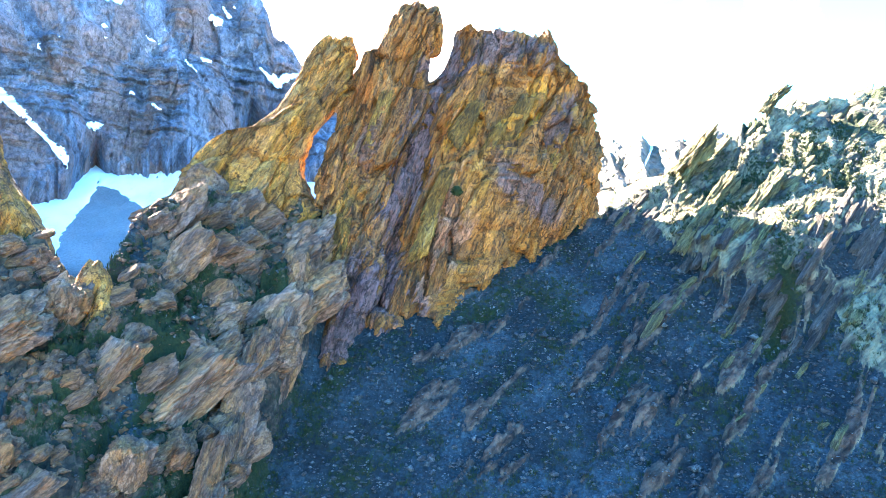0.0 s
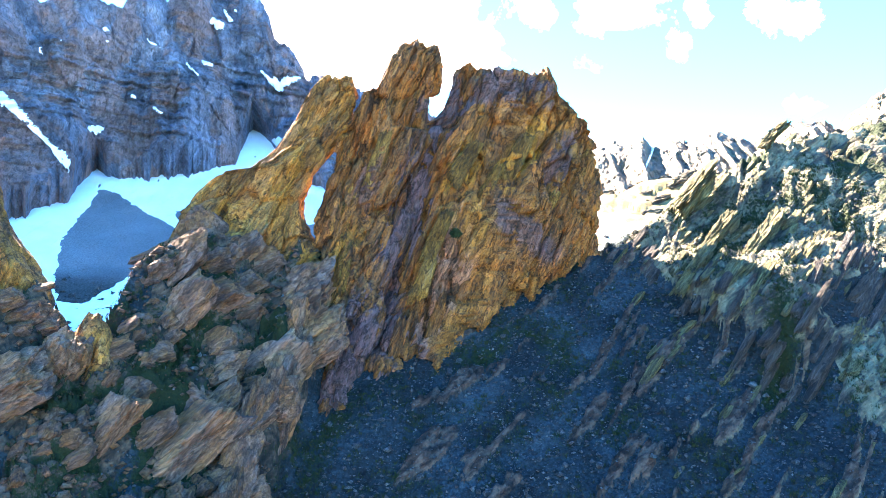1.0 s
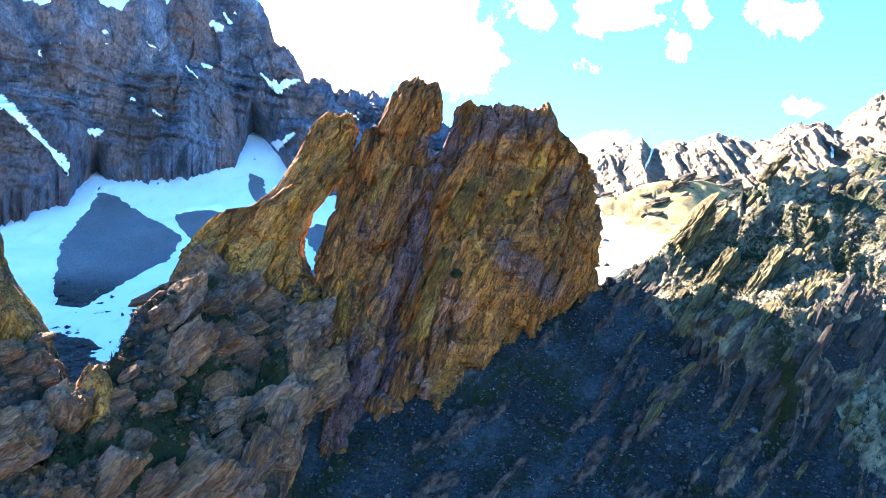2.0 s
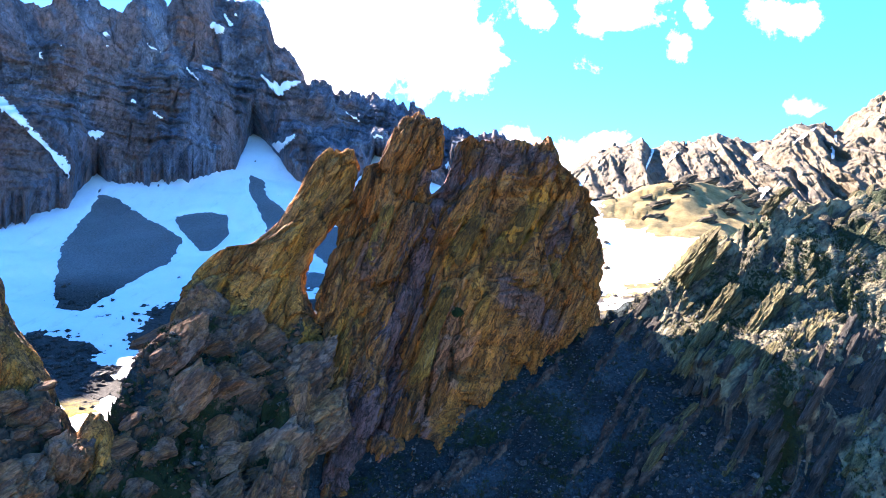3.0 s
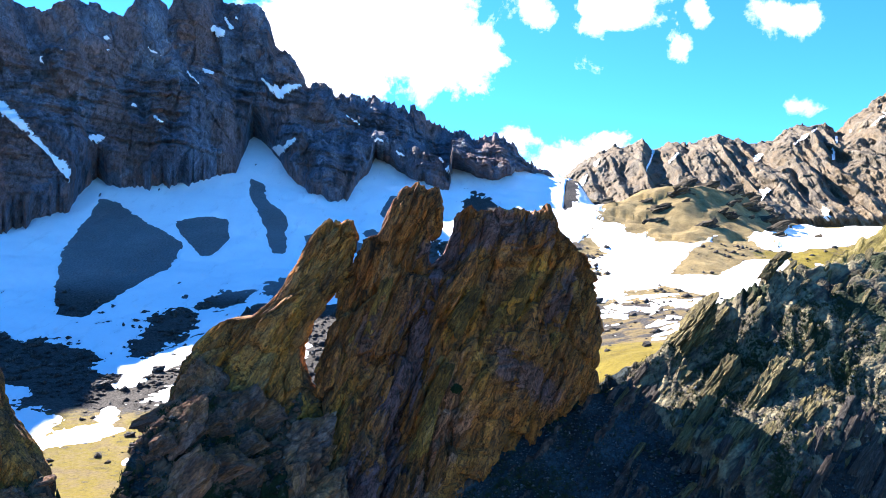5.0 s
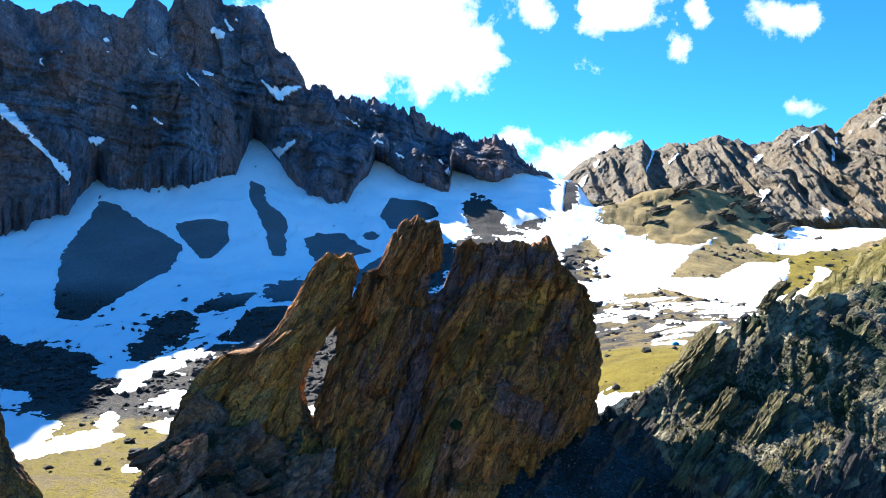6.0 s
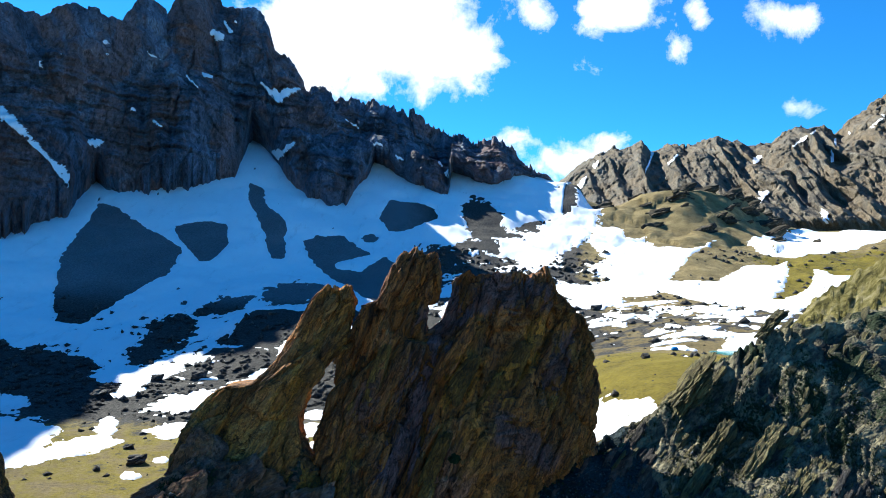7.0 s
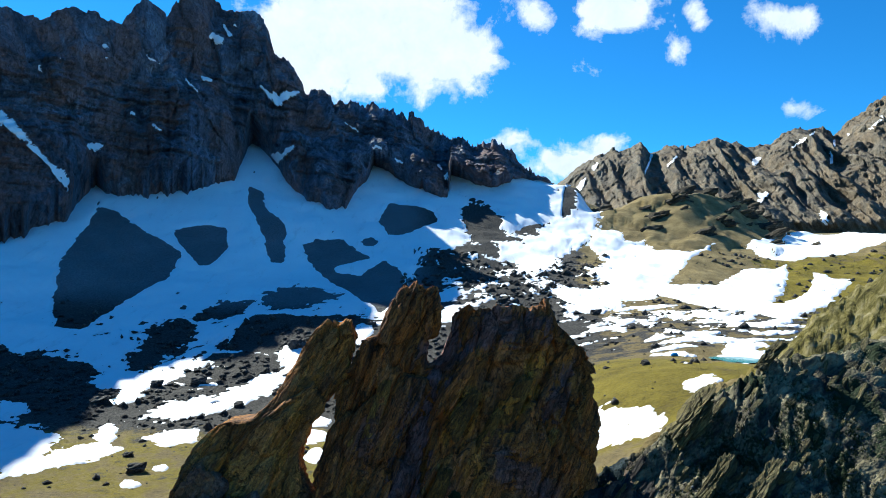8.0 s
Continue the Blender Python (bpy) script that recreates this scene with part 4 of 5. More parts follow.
# crest left of -0.64 is out of view, raised to shade the valley
crest_s = [0.60, 0.56, 0.348, 0.335, 0.336, 0.347, 0.336, 0.314, 0.34, 0.35, 0.334, 0.352, 0.366, 0.353, 0.341, 0.342, 0.328, 0.284, 0.259, 0.23,
           0.21, 0.202, 0.186, 0.194, 0.178, 0.161, 0.157, 0.142, 0.146, 0.137, 0.105, 0.082, 0.05, 0.04]


def mountain(name, us, feet, crest, near_h, steps, mat, seed, scale, roughness, lean, spur=15.0, crag=1.0, tier=0.0, pleat=0.0, ribs=12.0, wide_rib=46.0, strata=0.0, teeth=0.0):
    """A mountain face from its foot to a broken crest, with a back side. crest: distance and height of the crest for each bearing."""
    cu_d, cu_z = crest
    h = np.linspace(0, 1, steps)
    UU, HH = np.meshgrid(us, h)
    wide_feet = np.convolve(np.pad(feet, 40, mode="edge"), np.hanning(81) / np.hanning(81).sum(), "valid")
    base = feet + (np.minimum(wide_feet, cu_d) - feet) * ease(0.0, 0.16, HH) * (1.0 if tier else 0.0)
    d = base + (cu_d - base) * HH
    prof = 0.45 * HH + 0.55 * HH ** 1.3 + tier * np.sin(2 * math.pi * HH)
    z = near_h + (cu_z - near_h) * prof
    x, y = UU * d, d
    fade = ease(0.0, 0.03 + spur / 330, HH)
    slant = x + lean * z
    wide = fbm(slant / (150 * scale), z / (700 * scale), y / (500 * scale), 3, 0.5, seed + 30, True)
    rib = fbm(slant / (wide_rib * scale), z / (5.5 * wide_rib * scale), y / (170 * scale), 6, 0.58, seed, True)
    upper = ease(0.40, 0.56, HH + 0.12 * perlin(x / (90 * scale), y * 0, x * 0, seed + 40))
    other = fbm((x - 0.5 * z) / (60 * scale), z / (90 * scale), y / (120 * scale), 6, 0.56, seed + 44, True)
    rib = rib * (1 - upper) + other * upper if tier else rib
    chips, gap2 = blocks(slant / (8 * scale), y / (14 * scale), z / (15 * scale), seed + 8)
    chunks, gap = blocks(slant / (24 * scale), y / (40 * scale), z / (60 * scale), seed + 7)
    rough_n = fbm(x / (13 * scale), y / (13 * scale), z / (22 * scale), 5, 0.62, seed + 14)
    ledge = perlin(x / (300 * scale), y / (300 * scale), z / (34 * scale) + x / (110 * scale), seed + 12)
    out = roughness * scale * fade * (spur * wide + ribs * rib + crag * (7.0 * chunks - 6.0 * np.exp(-gap * 9) + 1.4 * chips - 1.6 * np.exp(-gap2 * 9) + 3.4 * rough_n + 11.0 * ledge))
    buttress = fbm(x / (70 * scale), z / (55 * scale), y / (90 * scale), 5, 0.6, seed + 80)
    out = out + (11.0 if strata else 0.0) * scale * fade * buttress
    layer = z / (17 * scale) + 0.5 * perlin(x / (120 * scale), y / (120 * scale), x * 0, seed + 60) + 0.12 * x / (17 * scale)
    layer2 = layer * 2.7 + 0.3 * perlin(x / (40 * scale), y / (40 * scale), x * 0, seed + 61)
    out = out + strata * scale * fade * ((layer - np.floor(layer)) - 0.5 + 0.4 * (layer2 - np.floor(layer2) - 0.5)) * np.clip(0.6 + 1.2 * perlin(x / (80 * scale), y / (80 * scale), z / (60 * scale), seed + 62), 0, 1.3)
    fold = slant / (36 * scale) + 0.4 * perlin(x / (60 * scale), z / (90 * scale), x * 0, seed + 50) + 0.25 * perlin(x / (20 * scale), z / (30 * scale), x * 0, seed + 51)
    half_fold = fold * 2.3 + 0.4 * perlin(x / (25 * scale), z / (40 * scale), x * 0, seed + 52)
    crease = 1 - 2 * np.abs(fold - np.floor(fold) - 0.5) * 2 + 0.4 * (1 - 4 * np.abs(half_fold - np.floor(half_fold) - 0.5))
    out = out + pleat * scale * fade * crease * np.clip(0.8 + 0.8 * perlin(x / (90 * scale), z / (120 * scale), x * 0, seed + 53), 0.3, 1.4)
    out = out * (1 - 0.6 * ease(0.8, 1.0, HH))
    y = y - out * 0.9
    x = x * y / d
    top = ease(0.86, 1.0, HH)
    z = z + scale * roughness * top * ((0.5 + 0.6 * crag) * (4.2 * chunks + 2.0 * chips) + pleat * 0.15 * crease + 2.0 * fbm(x / (22 * scale), y * 0, z * 0, 3, 0.6, seed + 20, True) - 1.0) + out * 0.12
    z = z + scale * teeth * top * ease(-0.22, -0.12, UU) * (fbm(x / (13 * scale), x * 0, x * 0, 4, 0.6, seed + 70, True) - 0.3)
    back_x, back_y, back_z = x[-1:] * 1.02, y[-1:] + 120 * scale, z[-1:] - 130 * scale
    v = np.stack([np.concatenate([x, back_x]), np.concatenate([y, back_y]), np.concatenate([z, back_z])], -1)
    return v, link_mesh(name, v.reshape(-1, 3), grid_faces(steps + 1, len(us)), mat)


us = np.linspace(-0.95, 0.178, 970)
feet = foot(us)
cd = np.interp(us, [-0.95, -0.64, -0.48, -0.33, -0.15, 0.0, 0.09, 0.15, 0.215], [620, 640, 725, 880, 890, 905, 915, 970, 1010])
cz = 56 + np.interp(us, crest_u, crest_s) * cd
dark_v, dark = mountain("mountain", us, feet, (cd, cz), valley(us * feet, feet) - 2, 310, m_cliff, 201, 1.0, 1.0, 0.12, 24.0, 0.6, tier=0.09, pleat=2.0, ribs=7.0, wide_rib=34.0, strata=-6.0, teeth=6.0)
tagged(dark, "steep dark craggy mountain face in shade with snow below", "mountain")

far_u = [0.05, 0.14, 0.176, 0.208, 0.241, 0.285, 0.298, 0.326, 0.354, 0.383, 0.419, 0.448, 0.472, 0.497, 0.533, 0.562, 0.574, 0.59, 0.614, 0.637, 0.70, 0.8, 0.95]
far_s = [0.06, 0.085, 0.107, 0.129, 0.141, 0.152, 0.141, 0.149, 0.152, 0.157, 0.157, 0.152, 0.155, 0.174, 0.178, 0.170, 0.174, 0.190, 0.210, 0.22, 0.235, 0.2, 0.22]
us = np.linspace(0.05, 0.95, 760)
cd = 3300 + 0 * us
cz = 56 + np.interp(us, far_u, far_s) * cd
far_v, far = mountain("mountain_range", us, 2100 + 0 * us, (cd, cz), 112 + 0 * us, 180, m_far, 231, 3.2, 1.0, -0.55, 18.0, 0.3, pleat=13.0, ribs=13.0, wide_rib=36.0)
tagged(far, "pale sunlit rocky mountain range with jagged crest", "mountain range")


# ---- unseen flank beyond the pinnacle, added outside the view to shade the shoulder ----
run = np.linspace(30, 150, 110)
away = np.concatenate([[-3.0], np.linspace(0, 60, 40), [75]])
RN, AW = np.meshgrid(run, away)
XF = -(0.70 * RN + 1.0) - AW
YF = RN + 0.35 * AW
ZF = RN + 5.0 + 0.25 * AW + 2.5 * fbm(XF / 9, YF / 9, XF * 0, 4, 0.55, 701)
ZF[0] = -20
ZF[-1] = -40
tagged(link_mesh("rock_flank", np.stack([XF, YF, ZF], -1).reshape(-1, 3), grid_faces(*RN.shape), m_outcrop), "unseen brown rock flank added to shade the shoulder", "rock face", kind="structure")

# ---- snow, lake ----
ub = np.linspace(-0.95, 0.95, 900)
rs = spread([(150, 1), (330, 1.6), (560, 2.4), (1000, 4.5)])
U, D = np.meshgrid(ub, rs)
XS, YS = U * D, D + 0 * U
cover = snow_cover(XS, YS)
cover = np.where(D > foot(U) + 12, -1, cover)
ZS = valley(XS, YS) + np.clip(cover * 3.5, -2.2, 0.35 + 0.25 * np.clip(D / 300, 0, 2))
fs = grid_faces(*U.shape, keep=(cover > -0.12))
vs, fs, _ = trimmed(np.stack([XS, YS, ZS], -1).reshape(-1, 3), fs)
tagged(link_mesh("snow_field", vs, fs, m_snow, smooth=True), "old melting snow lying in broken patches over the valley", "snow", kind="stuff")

t = np.linspace(0, 2 * math.pi, 72, endpoint=False)
rad = 1 + 0.14 * np.sin(3 * t + 1) + 0.08 * np.sin(5 * t)
lake_at = (117.0, 273.0)
lake_z = float(valley(np.array([lake_at[0]]), np.array([lake_at[1]]))[0]) + 1.7
ring = np.stack([lake_at[0] + 11 * rad * np.cos(t), lake_at[1] + 9 * rad * np.sin(t), 0 * t + lake_z], -1)
bm = bmesh.new()
bm.faces.new([bm.verts.new(p) for p in ring])
tagged(part("lake", bm, m_lake, None), "small turquoise glacial lake among snow patches", "lake", kind="structure")


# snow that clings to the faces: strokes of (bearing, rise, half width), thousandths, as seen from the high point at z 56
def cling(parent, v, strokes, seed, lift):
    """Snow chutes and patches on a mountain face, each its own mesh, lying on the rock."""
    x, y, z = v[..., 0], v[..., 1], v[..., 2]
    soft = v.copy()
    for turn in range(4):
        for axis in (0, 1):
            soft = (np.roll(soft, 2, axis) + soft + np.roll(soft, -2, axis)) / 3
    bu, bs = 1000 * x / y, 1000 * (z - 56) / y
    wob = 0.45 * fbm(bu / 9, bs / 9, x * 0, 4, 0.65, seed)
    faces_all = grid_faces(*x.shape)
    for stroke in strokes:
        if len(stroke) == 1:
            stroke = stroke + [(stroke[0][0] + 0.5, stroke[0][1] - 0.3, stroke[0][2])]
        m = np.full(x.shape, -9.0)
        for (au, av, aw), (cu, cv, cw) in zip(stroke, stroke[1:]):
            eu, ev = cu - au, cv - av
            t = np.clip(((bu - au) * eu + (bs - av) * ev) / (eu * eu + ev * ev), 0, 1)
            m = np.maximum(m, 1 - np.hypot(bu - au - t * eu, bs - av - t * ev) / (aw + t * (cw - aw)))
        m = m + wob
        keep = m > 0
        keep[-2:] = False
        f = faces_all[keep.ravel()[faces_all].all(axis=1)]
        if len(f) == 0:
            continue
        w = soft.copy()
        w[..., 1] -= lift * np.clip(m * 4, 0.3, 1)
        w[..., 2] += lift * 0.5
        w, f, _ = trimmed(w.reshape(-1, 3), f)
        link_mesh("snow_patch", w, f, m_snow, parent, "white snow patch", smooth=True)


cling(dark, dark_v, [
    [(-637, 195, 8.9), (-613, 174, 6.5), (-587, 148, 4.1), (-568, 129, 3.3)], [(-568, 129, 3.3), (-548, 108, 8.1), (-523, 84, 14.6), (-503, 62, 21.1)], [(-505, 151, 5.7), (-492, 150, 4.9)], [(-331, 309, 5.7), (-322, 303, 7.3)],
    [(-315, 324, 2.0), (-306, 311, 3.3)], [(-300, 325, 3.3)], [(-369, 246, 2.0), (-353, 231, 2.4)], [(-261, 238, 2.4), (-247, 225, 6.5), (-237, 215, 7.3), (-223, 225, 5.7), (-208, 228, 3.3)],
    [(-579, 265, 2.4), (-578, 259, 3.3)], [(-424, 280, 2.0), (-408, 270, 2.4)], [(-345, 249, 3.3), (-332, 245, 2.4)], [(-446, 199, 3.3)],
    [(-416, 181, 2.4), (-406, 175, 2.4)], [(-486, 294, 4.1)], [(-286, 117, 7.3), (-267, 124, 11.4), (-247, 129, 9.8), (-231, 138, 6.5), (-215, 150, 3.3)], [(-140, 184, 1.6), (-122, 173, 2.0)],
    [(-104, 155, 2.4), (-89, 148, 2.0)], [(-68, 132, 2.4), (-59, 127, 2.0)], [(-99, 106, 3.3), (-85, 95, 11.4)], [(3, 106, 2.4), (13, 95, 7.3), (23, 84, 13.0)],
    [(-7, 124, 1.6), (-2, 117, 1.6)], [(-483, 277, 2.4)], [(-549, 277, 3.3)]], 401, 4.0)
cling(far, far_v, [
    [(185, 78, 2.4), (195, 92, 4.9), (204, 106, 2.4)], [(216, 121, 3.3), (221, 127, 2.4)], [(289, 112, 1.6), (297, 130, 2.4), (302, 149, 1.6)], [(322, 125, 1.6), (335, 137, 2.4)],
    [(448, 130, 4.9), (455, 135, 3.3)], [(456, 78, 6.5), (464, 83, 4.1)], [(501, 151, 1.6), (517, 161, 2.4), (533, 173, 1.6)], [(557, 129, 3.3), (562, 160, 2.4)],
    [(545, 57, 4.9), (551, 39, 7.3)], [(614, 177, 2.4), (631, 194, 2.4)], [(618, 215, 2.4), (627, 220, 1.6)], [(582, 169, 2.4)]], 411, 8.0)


# ---- rocks ----
def rock_mesh(name, seed, subdivisions, planes=13, rough=0.06, mat=None):
    """An angular block: a ball cut by planes, with softened edges and a pitted face, about 1 m in half size."""
    rng = np.random.RandomState(seed)
    bm = bmesh.new()
    bmesh.ops.create_icosphere(bm, subdivisions=subdivisions, radius=1.0)
    d = np.array([v.co[:] for v in bm.verts])
    d /= np.linalg.norm(d, axis=1)[:, None]
    n = rng.normal(size=(planes, 3))
    n[:6] = np.array([(1, 0, 0), (-1, 0, 0), (0, 1, 0), (0, -1, 0), (0, 0, 1), (0, 0, -1)]) + rng.normal(0, 0.16, (6, 3))
    n /= np.linalg.norm(n, axis=1)[:, None]
    h = np.concatenate([rng.uniform(0.62, 0.8, 6), rng.uniform(0.78, 1.0, planes - 6)])
    dots = d @ n.T
    r = np.where(dots > 0.05, h / np.maximum(dots, 0.05), 9.0)
    r = np.minimum(-np.log(np.exp(-r * 90).sum(axis=1)) / 90, 1.3)
    p = d * r[:, None]
    if rough:
        q = p * 1.9 + seed
        level, split = blocks(q[:, 0] * 0.9, q[:, 1] * 0.9, q[:, 2] * 1.8, seed)
        flake, _ = blocks(q[:, 0] * 2.2, q[:, 1] * 2.2, q[:, 2] * 5, seed + 1)
        r = r + rough * fbm(q[:, 0], q[:, 1], q[:, 2], 4, 0.6, seed) + rough * (1.3 * level - 1.8 * np.exp(-split * 12) + 0.6 * flake)
        bed = p[:, 2] * 6 + 1.2 * perlin(q[:, 0], q[:, 1], q[:, 2], seed + 3)
        r = r + rough * 0.9 * (bed - np.floor(bed) - 0.5)
        p = d * r[:, None]
    for v, co in zip(bm.verts, p):
        v.co = co
    me = bpy.data.meshes.new(name)
    bm.to_mesh(me)
    bm.free()
    if mat:
        me.materials.append(mat)
    return me


def axes(long, up, size, at):
    """A pose with its first axis along long, its third near up, scaled by size."""
    a = Vector(long).normalized()
    c = (Vector(up) - a * a.dot(Vector(up))).normalized()
    b = c.cross(a)
    m = Matrix((a * size[0], b * size[1], c * size[2])).transposed().to_4x4()
    m.translation = at
    return m


def put(name, me, m, parent=None, label="", category="", group=""):
    ob = new(name, me)
    ob.parent = parent
    ob.matrix_world = m
    return tagged(ob, label, category, group)


slope = bpy.data.objects["scree_slope"]
rng = np.random.RandomState(5)
boulders = [rock_mesh("boulder", 20 + i, 4, 12, 0.045, m_boulder) for i in range(9)]
big_boulders = [rock_mesh("big_boulder", 50 + i, 5, 14, 0.055, m_boulder) for i in range(5)]
placed = []
for tries in range(9000):
    if len(placed) > 400:
        break
    x, y = rng.uniform(-18.5, -5.3), rng.uniform(22.5, 38.5)
    if x > -6.6 + 0.19 * (y - 34.7) or y > np.interp(x, CREST_X, CREST_Y) + 0.3:
        continue
    if x < -13.9 and y > 29.3:
        continue
    s = 0.30 + 1.5 * rng.random() ** 2.0
    if any((x - a) ** 2 + (y - b) ** 2 < (0.52 * (s + r)) ** 2 for a, b, r in placed):
        continue
    if perlin(np.array([x / 2.4]), np.array([y / 2.4]), np.array([0.5]), 77)[0] < -0.28 and s < 0.8:
        continue
    placed.append((x, y, s))
px = np.array([p[0] for p in placed])
py = np.array([p[1] for p in placed])
pz = ridge(px, py)[0]
for (x, y, s), z in zip(placed, pz):
    tilt = rng.uniform(0.25, 0.8)
    long = (math.cos(tilt), rng.uniform(-0.3, 0.3), math.sin(tilt))
    m = axes(long, (-0.35, -0.75 + rng.uniform(-0.3, 0.3), 0.75), (s * rng.uniform(1.2, 2.2), s * rng.uniform(0.8, 1.2), s * rng.uniform(0.5, 0.85)), (x, y, z - 0.38 * s))
    if s > 0.72:
        put("boulder", big_boulders[rng.randint(5)], m, None, "large weathered brown boulder bedded in the rocky shoulder", "boulder", "large boulders on the shoulder")
    else:
        put("boulder", boulders[rng.randint(9)], m, slope)

# single rocks that stand out on the skyline
for at, long, size, what in [((-12.9, 37.2, 42.9), (0.5, 0, 1), (1.8, 1.3, 1.2), "ochre rock block below the needle"),
                             ((-13.7, 34.4, 39.9), (0.2, 0, 1), (1.5, 1.0, 0.8), "ochre rock block below the needle"),
                             ((-10.9, 30.2, 35.6), (1, 0, 0.5), (1.2, 0.9, 0.9), "large weathered brown boulder bedded in the rocky shoulder"),
                             ((-11.4, 25.0, 32.2), (0.4, 0, 1), (1.3, 0.9, 0.9), "large weathered brown boulder bedded in the rocky shoulder"),
                             ((-6.9, 35.0, 38.0), (0.35, 0.3, 1), (2.2, 0.8, 0.8), "steep brown rock rib above the scree"),
                             ((-7.4, 31.2, 34.0), (0.25, 0.45, 1), (2.2, 0.9, 0.8), "steep brown rock rib above the scree"),
                             ((3.0, 36.3, 36.2), (1, 0, 0), (0.18, 0.14, 0.14), "pale stone lying on the scree")]:
    put("boulder", big_boulders[rng.randint(5)], axes(long, (0, -1, 0.4), size, at), None, what, "boulder")

# rib of steep rock along the edge of the shoulder
for y in np.arange(24.6, 37.6, 0.9):
    x = -7.0 + 0.19 * (y - 34.7) + rng.uniform(-0.35, 0.3)
    z = float(ridge(np.array([x]), np.array([y]))[0][0])
    put("boulder", big_boulders[rng.randint(5)], axes((0.30, 0.5, 1), (-0.3, -1, 0.5), (rng.uniform(1.1, 1.7), rng.uniform(0.6, 0.9), rng.uniform(0.5, 0.75)), (x, y, z + 0.1)), None, "steep brown rock rib above the scree", "boulder", "rocks of the rib")

# schist slabs of the right-hand crest
slabs = [rock_mesh("slab", 80 + i, 3, 12, 0.045, m_slab) for i in range(8)]
big_slab = [rock_mesh("big_slab", 95 + i, 5, 16, 0.15, m_slab) for i in range(3)]
put("rock_fin", big_slab[0], axes((0.62, 0.12, 0.78), (-0.75, -0.1, 0.6), (2.8, 1.2, 0.6), (15.5, 42.7, 45.9)), None, "leaning schist fin with a sunlit yellow edge", "rock fin")
put("rock_fin", big_slab[1], axes((0.75, 0.1, 0.62), (-0.6, 0, 0.8), (1.35, 0.5, 0.32), (21.3, 44.2, 49.75)), None, "dark pointed schist finger on the crest", "rock fin")
put("rock_fin", big_slab[2], axes((0.62, 0.1, 0.75), (-0.6, -0.5, 0.8), (0.8, 0.4, 0.3), (20.7, 44.0, 49.2)), None, "dark pointed schist finger on the crest", "rock fin")
for at, size in [((14.6, 35.4, 40.7), (1.8, 0.45, 0.3)), ((15.6, 34.6, 40.3), (2.3, 0.5, 0.34)), ((16.9, 35.0, 41.0), (2.4, 0.5, 0.34)), ((18.2, 35.4, 41.6), (2.2, 0.5, 0.34)), ((19.4, 36.0, 42.2), (1.9, 0.45, 0.3)), ((13.6, 37.3, 41.2), (1.9, 0.5, 0.34)),
                 ((17.8, 38.0, 43.2), (1.9, 0.55, 0.4)), ((15.6, 39.2, 43.2), (1.8, 0.5, 0.36)), ((16.8, 37.2, 42.4), (2.0, 0.5, 0.36)), ((18.9, 33.4, 39.6), (1.9, 0.4, 0.3)), ((17.4, 33.2, 38.8), (1.7, 0.4, 0.28))]:
    put("rock_slab", big_slab[rng.randint(3)], axes((0.62, 0.32, 0.70), (-0.6, -0.35, 0.75), size, at), None, "long tilted pale schist slab on the sunlit shoulder", "rock slab", "large slabs on the shoulder")
spots = []
cand = rng.uniform((9.8, 27), (29, 45), (4000, 2))
for (x, y), rockiness in zip(cand, ridge(cand[:, 0], cand[:, 1])[1]):
    if len(spots) > 290:
        break
    yc = np.interp(x, CREST_X, CREST_Y)
    if rng.random() > 0.10 + 0.9 * rockiness or y > yc + 0.4:
        continue
    s = 0.11 + 0.36 * rng.random() ** 2.0
    if rockiness < 0.3:
        s *= 0.55
    if any((x - a) ** 2 + (y - b) ** 2 < (0.55 * (s + r)) ** 2 for a, b, r in spots):
        continue
    spots.append((x, y, s))
zs = ridge(np.array([p[0] for p in spots]), np.array([p[1] for p in spots]))[0]
for (x, y, s), z in zip(spots, zs):
    long = (0.66 + rng.uniform(-0.15, 0.15), 0.35 + rng.uniform(-0.2, 0.2), 0.62 + rng.uniform(-0.2, 0.15))
    m = axes(long, (-0.55 + rng.uniform(-0.3, 0.3), -0.45, 0.75), (s * rng.uniform(1.8, 3.4), s * rng.uniform(0.5, 0.9), s * rng.uniform(0.3, 0.5)), (x, y, z - 0.12 * s))
    put("slab", slabs[rng.randint(8)], m, slope)

# brown beds that step down from the shoulder to the scree
brown_slabs = [rock_mesh("brown_slab", 110 + i, 4, 12, 0.05, m_bed) for i in range(4)]
for i in range(46):
    x = rng.uniform(11.5, 22.0)
    y = float(np.interp(x, [11, 12, 13, 14, 15, 17, 19, 22, 26, 40], [42, 40, 37, 34.6, 33.2, 32.7, 33.6, 34.4, 35, 36])) + rng.uniform(-1.7, 0.9)
    z = float(ridge(np.array([x]), np.array([y]))[0][0])
    m = axes((0.62 + rng.uniform(-0.08, 0.08), 0.32, 0.70 + rng.uniform(-0.1, 0.1)), (-0.55, -0.5, 0.65), (rng.uniform(0.7, 2.1), rng.uniform(0.16, 0.36), rng.uniform(0.12, 0.24)), (x, y, z - 0.03))
    put("slab", brown_slabs[rng.randint(4)], m, slope)


